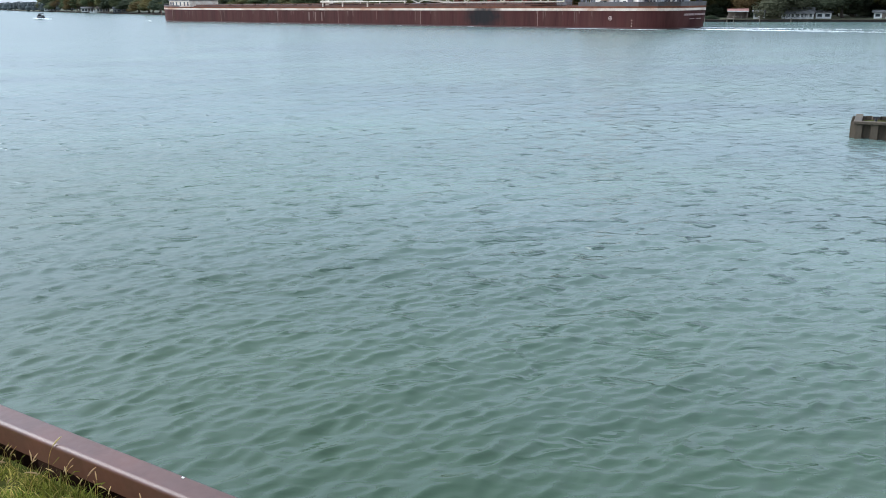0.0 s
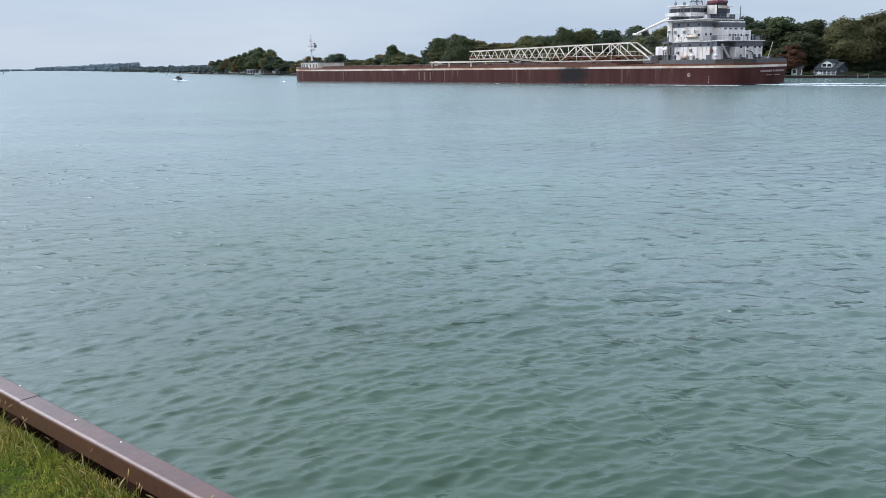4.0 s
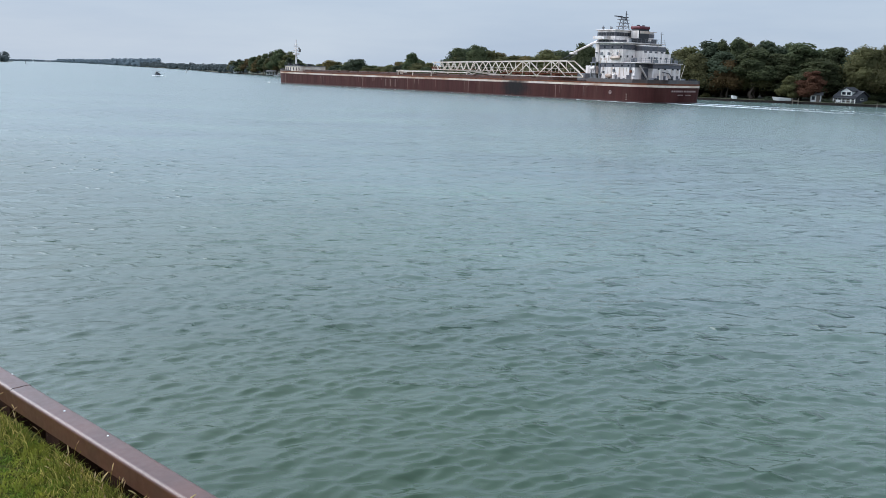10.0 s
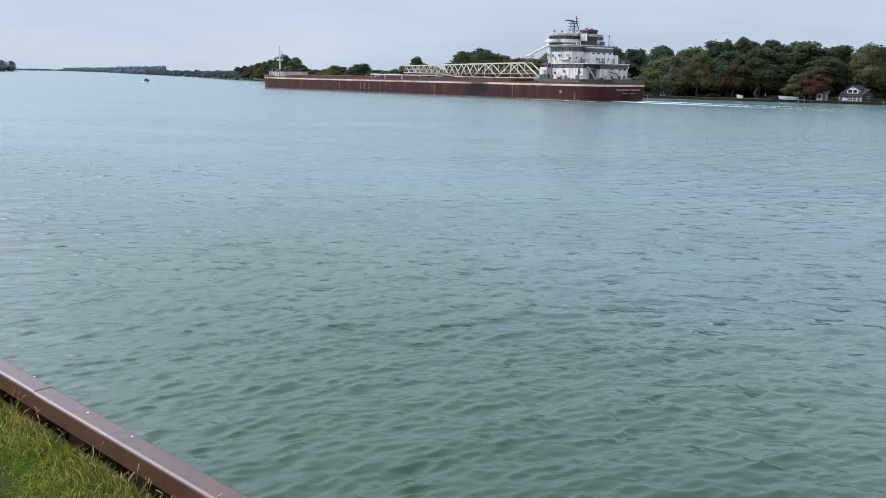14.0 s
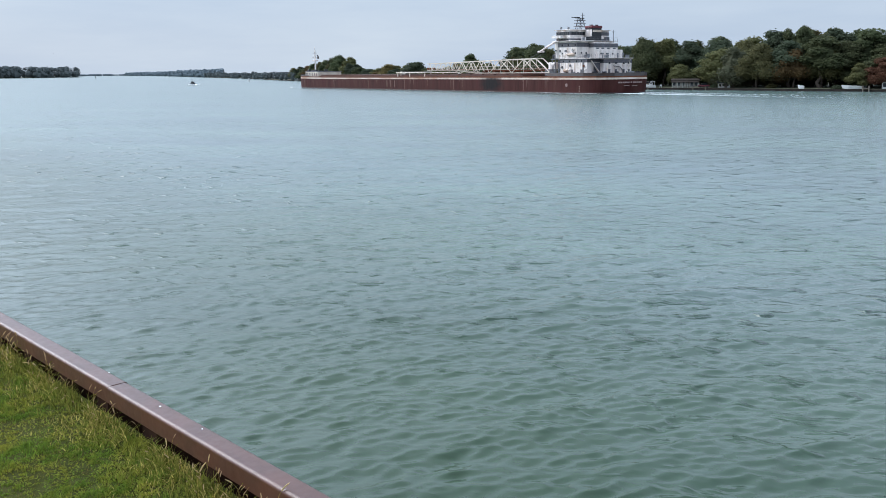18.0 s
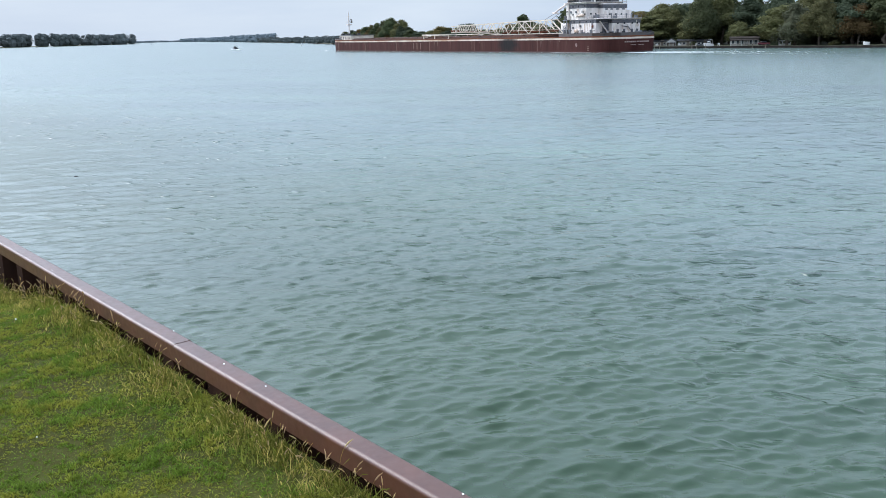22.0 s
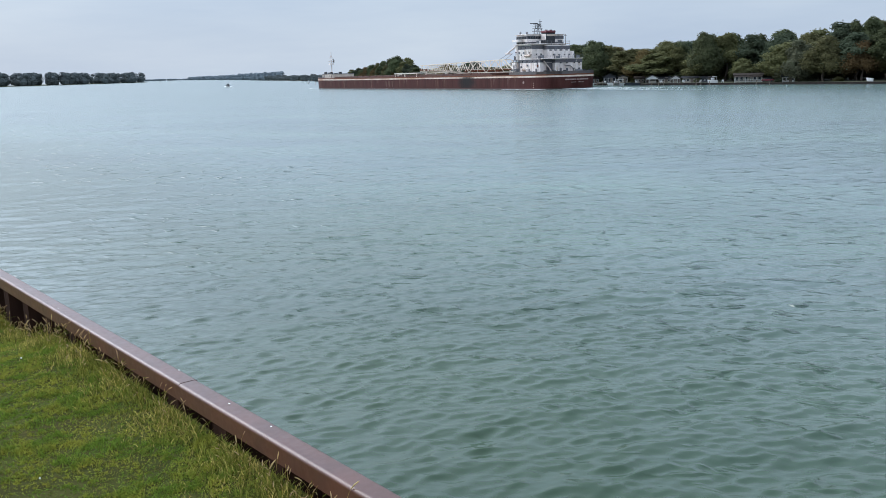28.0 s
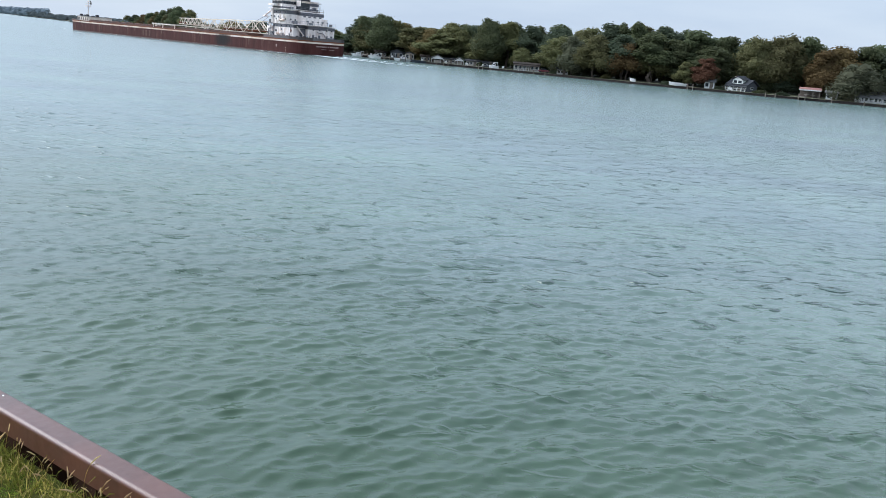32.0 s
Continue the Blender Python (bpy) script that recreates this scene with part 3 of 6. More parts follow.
def build_far_bank():
    s = Solid()
    out = []
    for i, (x, y) in enumerate(SHORE):
        a, b = SHORE[max(0, i - 1)], SHORE[min(len(SHORE) - 1, i + 1)]
        d = Vector((b[0] - a[0], b[1] - a[1])).normalized()
        out.append(Vector((d.y, -d.x)))
    n = len(SHORE)
    rows = [[(p[0] + q.x * k, p[1] + q.y * k, z) for p, q in zip(SHORE, out)] for k, z in ((0.35, LAND), (8, LAND + 0.1), (40, LAND + 0.4), (700, LAND + 0.5))]
    v = [p for r in rows for p in r]
    s.add(v, [(r * n + i, r * n + i + 1, (r + 1) * n + i + 1, (r + 1) * n + i) for r in range(3) for i in range(n - 1)])
    tagged(part("ground", s, BANK), "grassy far bank of the river", "ground", kind="structure")
    w = Solid()
    for i in range(n - 1):
        (ax, ay), (bx, by) = SHORE[i], SHORE[i + 1]
        q, r = out[i], out[i + 1]
        w.add([(ax, ay, -1), (bx, by, -1), (bx, by, LAND + 0.06), (ax, ay, LAND + 0.06), (ax + q.x * .4, ay + q.y * .4, -1), (bx + r.x * .4, by + r.y * .4, -1),
               (bx + r.x * .4, by + r.y * .4, LAND + 0.06), (ax + q.x * .4, ay + q.y * .4, LAND + 0.06)],
              [(0, 1, 2, 3), (5, 4, 7, 6), (3, 2, 6, 7)])
    tagged(part("seawall", w, SEAWALL), "dark seawall along the far bank", "seawall", kind="structure")


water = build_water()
build_far_bank()

# ---- near bank: lawn, steel seawall with its cap ----
WALL_TURN = 57.33             # the wall's heading, degrees left of +y
CAP_Z = EYE - 2.2
NEAR, WIDE, DEEP = 2.382, 0.152, 0.132      # the cap's near edge from the eye, its width and its depth
WALL = pose(0, 0, 0, 0, 0, WALL_TURN)        # local x: towards the river, local y: along the wall


def lawn_level(along, across):
    """Ground under the grass, below the cap's top."""
    far = min(1, max(0, (along - 8.3) / 2.2))
    edge = min(1, max(0, (across - 1.2) / 1.1))
    return CAP_Z - 0.225 - 0.07 * (1 - edge) - 0.30 * far * far * (3 - 2 * far) + 0.018 * noise.noise((along * 1.3, across * 1.3, 0))


def build_near_bank():
    s = Solid()
    ys = [-2500, -300, -60, -10] + [i * 0.25 for i in range(0, 65)] + [24, 60, 300, 2500]
    xs = [-2500, -300, -60, -20, -8, -3] + [-1 + i * 0.2 for i in range(0, 17)] + [NEAR + 0.02]
    m = len(xs)
    s.add([(x, y, lawn_level(y, x)) for y in ys for x in xs], [(i * m + j, i * m + j + 1, (i + 1) * m + j + 1, (i + 1) * m + j) for i in range(len(ys) - 1) for j in range(m - 1)])
    g = tagged(part("lawn", s, SOIL, smooth=True, at=WALL), "mown lawn on the near river bank", "lawn", kind="structure")
    # joints of the cap every 6.12 m
    wall = thing("seawall_near", "brown painted steel sheet pile seawall with a box cap", "seawall", WALL, kind="structure")
    for k in range(-4, 6):
        a, b = 6.12 * k + 0.004, 6.12 * (k + 1) - 0.004
        c = Solid()
        x0, x1, z1, z0, r = NEAR, NEAR + WIDE, CAP_Z, CAP_Z - DEEP, 0.026
        prof = [(x0, z0)]
        for cx, cz, t0 in ((x0 + r, z1 - r, 180), (x1 - r, z1 - r, 90)):
            prof += [(cx + r * math.cos(radians(t0 - 9 * i)), cz + r * math.sin(radians(t0 - 9 * i))) for i in range(11)]
        prof += [(x1, z0), (x1 - 0.012, z0), (x1 - 0.012, z0 + 0.05), (x0 + 0.012, z0 + 0.05), (x0 + 0.012, z0)]
        n = len(prof)
        dy = 0.004 * math.sin(k * 2.1)
        c.add([(x + dy, a, z + dy * 0.5) for x, z in prof] + [(x + dy, b, z + dy * 0.5) for x, z in prof], [tuple(range(n)), tuple(reversed(range(n, 2 * n)))] + [(i, n + i, n + (i + 1) % n, (i + 1) % n) for i in range(n)])
        part("cap", c, CAP, wall, "brown glossy painted steel cap", smooth=False)
    # sheet piles: alternating flanges
    pitch, t = 0.78, 0.012
    z0, z1 = -1.5, CAP_Z - DEEP + 0.045
    line = [(0.0, 0), (0.0, 0.20), (0.19, 0.31), (0.19, 0.67), (0.0, 0.78)]
    q = Solid()
    ring = line + [(x + t, y) for x, y in reversed(line)]
    q.prism(ring, z0, z1)
    me = q.mesh("sheet_pile", PILE)
    for k in range(-10, 34):
        part("sheet_pile", me, PILE, wall, at=pose(NEAR + 0.008, k * pitch - 0.08, 0))
    rng = random.Random(5)
    spots = [(0.095, 5.48, 0.008), (0.106, 4.92, 0.0065), (0.125, 3.01, 0.007), (0.13, 2.56, 0.007), (0.14, 6.42, 0.006), (0.05, 9.1, 0.005), (0.12, 2.0, 0.006)]
    for k, (x, y, r) in enumerate(spots):
        d = Solid()
        ring = [(x + NEAR + r * rng.uniform(0.6, 1.2) * math.cos(i * math.tau / 9), y + 1.3 * r * rng.uniform(0.6, 1.2) * math.sin(i * math.tau / 9)) for i in range(9)]
        d.prism(ring, CAP_Z - 0.001, CAP_Z + 0.003)
        tagged(part("bird_dropping", d, SPOT, at=WALL), "small white bird dropping on the brown steel cap", "dropping", "droppings on the cap")


build_near_bank()


def build_old_groin():
    """Old sheet pile groin standing out in the river."""
    dock = thing("sheet_pile_groin", "weathered corrugated steel groin with a timber top in the river", "groin", pose(21.26, 45.86, -0.42, 0, 0, -26))
    pitch = 0.74
    line = [(0, 0), (0.30, 0), (0.38, 0.26), (0.66, 0.26), (0.74, 0)]
    s = Solid().prism(line + [(x, y + 0.014) for x, y in reversed(line)], -1.5, 1.22)
    me = s.mesh("sheet_pile", OLD_PILE)
    for k in range(18):
        part("sheet_pile", me, OLD_PILE, dock, at=pose(k * pitch, 0, 0))
        part("sheet_pile", me, OLD_PILE, dock, at=pose(k * pitch, 3.2, 0))
    for k in range(4):
        part("sheet_pile", me, OLD_PILE, dock, at=pose(0, 0.2 + k * pitch, 0, 0, 0, 90))
    part("fill", Solid().box(0.3, 13.2, 0.3, 3.0, -1.4, 1.05), SOIL, dock)
    part("wale", Solid().box(-0.12, 13.4, -0.1, 0.26, 1.18, 1.33, 0.02), OLD_PILE, dock, "rusty steel wale")
    part("wale", Solid().box(-0.12, 0.24, 0.27, 3.3, 1.18, 1.325, 0.02), OLD_PILE, dock, "rusty steel wale")
    pm = Solid().box(0, 0.22, 0, 2.9, 0, 0.06, 0.01).mesh("plank", TIMBER)
    for k in range(48):
        part("plank", pm, TIMBER, dock, at=pose(1.45 + k * 0.25, 0.3, 1.36 + 0.012 * math.sin(k * 2.7)))
    part("cleat", Solid().rod((0.9, 0.25, 1.3), (0.9, 0.25, 1.52), 0.07).box(0.75, 1.05, 0.2, 0.3, 1.5, 1.56), BLACK, dock, "black iron mooring cleat")


build_old_groin()


# ---- the freighter: local y forward, x to starboard, z up from the waterline; origin at the bow on the port side's line ----
SHIP_TURN = 48.47
BEAM = 23.8


def hull_outline(inset=0.0, rake=0.0, tuck=0.0):
    """Half-breadth plan from the bow round the port side to the stern, as (x, y)."""
    port = [(11.9, -4.4 - rake), (8.4, -5.6 - rake), (5.0, -8.6 - rake * 0.8), (2.3, -13.0 - rake * 0.5), (0.7, -17.6), (0.1, -22), (0, -27)]
    port += [(0, -27 - 17.1 * k) for k in range(1, 11)] + [(0.1, -208), (0.5, -214), (1.5, -218.4), (3.2, -221.1), (5.5, -222.2), (8.5, -222.7)]
    port = [(x + inset, y + (inset if y < -200 else -inset if y > -10 else 0) + (tuck if y < -215 else tuck * 0.5 if y < -210 else 0)) for x, y in port]
    return port + [(BEAM - x, y) for x, y in reversed(port[1:])]


def loop_band(s, low, high, z0, z1):
    """The side faces between two outlines."""
    n = len(low)
    z0 = z0 if callable(z0) else (lambda y, z=z0: z)
    z1 = z1 if callable(z1) else (lambda y, z=z1: z)
    s.add([(x, y, z0(y)) for x, y in low] + [(x, y, z1(y)) for x, y in high], [(i, i + 1, n + i + 1, n + i) for i in range(n - 1)] + [(n - 1, 0, n, 2 * n - 1)])
    return s


def rim(y):
    """The sheer line: a little higher at the bow."""
    return 5.15 + 0.45 * max(0, (y + 60) / 67) ** 2


def build_ship():
    ship = thing("lake_freighter", "long rust-red lake freighter with white superstructure aft and a truss boom", "ship")
    o0, o1 = hull_outline(0.0, 0.6, 0.5), hull_outline()
    hull = part("hull", loop_band(Solid(), [(x, y) for x, y in hull_outline(0.6, 1.5, 2.2)], o0, -6, 0.35), BOOT, ship, "dark red boot-top below the red hull")
    part("side_plating", loop_band(Solid(), o0, o1, 0.35, lambda y: rim(y) - 1.0), HULL, ship, "rust-red hull plating with pale rust streaks", True)
    part("hull_stripe", loop_band(Solid(), o1, hull_outline(-0.012), lambda y: rim(y) - 1.0, lambda y: rim(y) - 0.44), STRIPE, ship, "white stripe, stained with rust")
    part("gunwale", loop_band(loop_band(Solid(), o1, hull_outline(-0.03), lambda y: rim(y) - 0.44, lambda y: rim(y) + 0.02), hull_outline(-0.03), hull_outline(0.5), lambda y: rim(y) + 0.02, lambda y: rim(y)), RUST, ship, "rusty gunwale")
    n = len(o1)
    d = hull_outline(0.3)
    half = n // 2
    deck = Solid().add([(x, y, rim(y) - 0.05) for x, y in d], [(i, i + 1, n - 2 - i, n - 1 - i) for i in range(1, half)] + [(0, 1, n - 1)])
    part("deck", deck, DECK, ship, "brown weather deck")
    # vertical plating seams, weld lines and rust runs on the port side
    rng = random.Random(11)
    for y in (-22, -52, -83, -112, -146, -186):
        part("plate_seam", Solid().box(-0.03, 0.02, y - 0.13, y + 0.13, 0.4, rim(y) - 1.06), PALE, ship, "pale vertical plate seam")
    for k in range(60):
        y = rng.uniform(-205, -14)
        h, w = rng.uniform(0.6, 3.0), rng.uniform(0.05, 0.2)
        if -180 < y < -157:
            continue
        top = rim(y) - 1.1
        part("rust_run", Solid().add([(-0.02, y - w, top), (-0.02, y + w, top), (-0.02, y + w * 0.3, top - h), (-0.02, y - w * 0.4, top - h * 0.9)], [(0, 1, 2, 3)]), DECK if k % 3 else PALE, ship, "dark rust streak")
    for y in (-98.5, -101.5, -104.5):
        part("scrape", Solid().box(-0.025, 0.01, y - 0.3, y + 0.25, 1.0, 3.6), PALE, ship, "pale fender scrape")
    # round mark, draft marks and the name as plain bars
    mark = Solid()
    ring = [(math.cos(a), math.sin(a)) for a in np.linspace(0, math.tau, 17)[:-1]]
    mark.add([(-0.04, -207 + 0.52 * c, 2.45 + 0.52 * d) for c, d in ring] + [(-0.04, -207 + 0.38 * c, 2.45 + 0.38 * d) for c, d in ring], [(i, (i + 1) % 16, 16 + (i + 1) % 16, 16 + i) for i in range(16)])
    mark.box(-0.05, -0.03, -207.45, -206.55, 2.36, 2.54).box(-0.05, -0.03, -207.1, -206.9, 2.05, 2.85)
    part("hull_mark", mark, PALE_BAR, ship, "white round mark on the hull")
    for z in (0.6, 1.25, 1.9):
        part("draft_mark", Solid().box(-0.05 + 0.3, 0.6, -212.6, -212.4, z, z + 0.2), STRIPE, ship, "white draft mark")
    x = 6.9
    for w in (0.8, 0.8, 0.8, 0.8, 0.8, 0.8, 0, 0.7, 0, 0.8, 0.8, 0.9, 0.8, 0.8):
        if w:
            y = -222.25 - 0.4 * min(1, max(0, (x - 5.5) / 3.0)) - 0.06
            part("letter_bar", Solid().box(x, x + w * 0.74, y, y + 0.4, 3.0, 3.45), PALE_BAR, ship, "plain pale bar in place of lettering")
        x += (w or 0.35) * 0.98
    for x in (9.2, 10.4, 12.6, 13.8):
        part("letter_bar", Solid().box(x, x + 0.9, -222.78, -222.5, 2.15, 2.35), PALE_BAR, ship)
    # stern bulwark
    aft = [p for p in hull_outline(-0.02) if p[1] < -195]
    inner = [(min(max(x, 0.25), BEAM - 0.25), max(y, -222.4)) for x, y in aft]
    bw = Solid()
    m = len(aft)
    bw.add([(x, y, rim(y) + 0.03) for x, y in aft] + [(x, y, 6.15) for x, y in aft] + [(x, y, 6.15) for x, y in inner] + [(x, y, rim(y)) for x, y in inner],
           [(r * m + i, r * m + i + 1, (r + 1) * m + i + 1, (r + 1) * m + i) for r in range(3) for i in range(m - 1)])
    part("stern_bulwark", bw, BULWARK, ship, "dark grey bulwark round the stern")
    # hatches and coaming along the deck
    hatch = Solid().box(4.2, 19.6, -2.9, 2.9, 5.15, 5.95, 0.08).mesh("hatch_cover", DECK)
    for k in range(21):
        part("hatch_cover", hatch, RUST, ship, at=pose(0, -34 - 7.1 * k, 0))
    part("hatch_coaming", Solid().box(3.9, 19.9, -181, -30, 5.05, 5.55), DECK, ship)
    # side rails
    post = Solid().rod((0, 0, 0), (0, 0, 1.05), 0.03, n=5).mesh("rail_post", RUST)
    for k in range(58):
        part("rail_post", post, RUST, ship, at=pose(0.35, -28 - 3.0 * k, 5.12))
    for z in (5.65, 6.15):
        part("rail", Solid().beam((0.35, -28, z), (0.35, -199, z), 0.05), RUST, ship, "thin rusty rail")
    # forecastle
    bow = [p for p in hull_outline(-0.02) if p[1] > -28]
    k0 = [p for p in bow if p[0] <= 11.9]
    order = list(reversed(k0)) + [(BEAM - x, y) for x, y in k0[1:]]
    m = len(order)
    fb = Solid().add([(x, y, rim(y)) for x, y in order] + [(x, y, rim(y) + (0.9 if y > -9 else 0.5)) for x, y in order], [(i, i + 1, m + i + 1, m + i) for i in range(m - 1)])
    part("bow_bulwark", fb, BULWARK, ship, "dark bow bulwark")
    part("forecastle_house", Solid().box(5.6, 18.2, -25, -11.5, 5.2, 7.4, 0.1), CREAM, ship, "low white forecastle house")
    for y in (-12.6, -14.2, -16.4, -19, -21.6, -23.8):
        part("door", Solid().box(5.54, 5.65, y - 0.45, y + 0.45, 5.5, 6.9), BAND, ship)
    part("forecastle_roof", Solid().box(5.3, 18.5, -25.3, -11.2, 7.4, 7.58, 0.05), GREY, ship)
    for x, y, w, h in ((7, -13.2, 1.2, 1.1), (11, -8.5, 1.6, 1.0), (8, -17, 2.2, 0.8), (12, -21, 1.4, 1.0), (6.8, -12.6, 0.9, 1.0), (15, -8.5, 1.6, 1.2), (8.4, -9.4, 1.2, 0.9), (7.2, -20, 1.2, 1.0)):
        part("deck_gear", Solid().box(x - w / 2, x + w / 2, y - w / 2, y + w / 2, 7.5 if y < -12 else 5.3, (7.5 if y < -12 else 6.8) + h, 0.08), BLACK, ship, "dark winch and vent")
    part("foremast", Solid().rod((11.9, -10, 7.4), (11.9, -10, 19.3), 0.42, 0.2), WHITE, ship, "white steel foremast")
    part("yard", Solid().beam((10.1, -10, 14.2), (13.7, -10, 14.2), 0.26).beam((10.8, -10, 16.2), (13, -10, 16.2), 0.22).beam((11.9, -11.6, 15.2), (11.9, -8.4, 15.2), 0.24), WHITE, ship)
    part("radar", Solid().box(10.9, 12.9, -11.3, -8.7, 12.5, 13.2).box(11.5, 12.3, -10.6, -9.4, 16.9, 17.2), WHITE, ship)
    part("flag", Solid().box(11.85, 11.95, -14.2, -12.4, 13.6, 14.9).beam((11.9, -12.4, 13.5), (11.9, -10.1, 15.2), 0.05), BLACK, ship, "dark flag on a halyard")
    part("flag", Solid().box(11.85, 11.95, -13.4, -12.0, 15.0, 15.6), BLACK, ship)
    # hatch crane, a low gantry
    part("gantry_beam", Solid().box(3.4, 20.4, -101.6, -100.4, 6.5, 6.95, 0.05).box(3.4, 4.0, -121.5, -100, 6.4, 6.75, 0.05).box(19.8, 20.4, -121.5, -100, 6.4, 6.75, 0.05), CREAM, ship, "cream hatch gantry beam")
    for y in (-101, -110, -121):
        for xx in (3.8, 20):
            part("gantry_leg", Solid().beam((xx, y, 5.1), (xx, y, 6.45), 0.35), CREAM, ship)
    part("gantry_cab", Solid().box(4.1, 6.0, -103.4, -101.7, 5.4, 7.0, 0.06), CREAM, ship)
    build_boom(ship)
    build_superstructure(ship)
    return ship


def build_boom(ship):
    """Self-unloading truss boom, stowed forward along the centreline."""
    boom = part("unloading_boom", Solid().box(10.4, 13.4, -187.5, -184.5, 5.3, 7.4, 0.1), GREY, ship, "cream steel truss boom stowed along the deck")
    y0, y1, n = -113.0, -180.0, 15

    def top(y):
        return 10.0 + 0.75 * min(1, (y - y0) / (-158 - y0)) + 0.25 * max(0, (y + 158) / -22)

    def low(y):
        if y > -134:
            return 7.55 - 0.35 * (y - y0) / (-134 - y0)
        return max(6.25, 7.2 - 0.95 * (y + 134) / -12)

    ys = [y0 - 3.5 * k for k in range(7)] + [-140.6, -147.2, -154, -167, -180]
    n = len(ys) - 1
    for x in (10.3, 13.5):
        part("chord", Solid().beam((x, y0, top(y0)), (x, -158, top(-158)), 0.3).beam((x, -158, top(-158)), (x, y1, top(y1)), 0.3).beam((x, y1, top(y1)), (x, -187, 6.5), 0.28).beam((x, y1, top(y1)), (x, -185.6, 7.6), 0.26), CREAM, boom)
        part("chord", Solid().beam((x, y0, low(y0)), (x, -134, low(-134)), 0.3).beam((x, -134, low(-134)), (x, -146, low(-146)), 0.3).beam((x, -146, low(-146)), (x, -187, 6.25), 0.3), CREAM, boom)
        for k in range(n):
            a, b = ys[k], ys[k + 1]
            m = (a + b) / 2
            w = 0.15 if k < 6 else 0.24
            part("brace", Solid().beam((x, a, low(a)), (x, m, top(m)), w), CREAM, boom)
            part("brace", Solid().beam((x, m, top(m)), (x, b, low(b)), w), CREAM, boom)
            if k >= 9:
                for c in (a + (b - a) * 0.25, a + (b - a) * 0.75):
                    part("brace", Solid().beam((x, c, (low(c) + top(c)) / 2), (x, c, top(c)), 0.15), CREAM, boom)
                part("brace", Solid().beam((x, m, low(m)), (x, m, top(m)), 0.14), CREAM, boom)
    for k in range(0, n + 1):
        part("cross_bar", Solid().beam((10.3, ys[k], top(ys[k])), (13.5, ys[k], top(ys[k])), 0.16).beam((10.3, ys[k], low(ys[k])), (13.5, ys[k], low(ys[k])), 0.16), CREAM, boom)
    part("conveyor", Solid().box(11.0, 12.8, -186, -114, 7.5, 7.75).box(11.2, 12.6, -186, -150, 6.9, 7.3), RUST, boom, "rusty conveyor belt")
    walkw = Solid()
    for k in range(44):
        y = -115 - 1.6 * k
        walkw.beam((9.9, y, 7.7), (9.9, y, 8.6), 0.06)
    part("walkway_rail", walkw.beam((9.9, -115, 8.6), (9.9, -184, 8.6), 0.07).box(9.3, 10.0, -185, -115, 7.5, 7.6), CREAM, boom, "walkway with hand rail")
    part("pivot_foot", Solid().beam((10.3, -132, 7.3), (10.6, -135.4, 6.15), 0.3).beam((10.6, -135.4, 6.15), (10.3, -138, 6.9), 0.3), CREAM, boom)
    part("boom_rest", Solid().box(9.5, 14.3, -137, -134, 5.1, 6.15, 0.05), GREY, boom)
    for y in (-150, -156, -162, -168, -174):
        part("drive_box", Solid().box(10.7, 13.1, y - 0.8, y + 0.8, 5.6, 6.9, 0.08), RUST, boom, "rusty motor housing")
    part("tip_head", Solid().rod((10.2, -113.2, 8.0), (13.6, -113.2, 8.0), 0.55, n=10), RUST, boom, "rusty head pulley")


def windows(parent, face, at, u0, u1, n, z0, z1, mat):
    """A row of n panes on a plane: face 'x' (port side) or 'y' (aft side) at its coordinate."""
    w = (u1 - u0) / n
    for k in range(n):
        a, b = u0 + w * (k + 0.12), u0 + w * (k + 0.88)
        s = Solid().box(at - 0.04, at + 0.05, a, b, z0, z1) if face == "x" else Solid().box(a, b, at - 0.04, at + 0.05, z0, z1)
        part("window_pane", s, mat, parent)


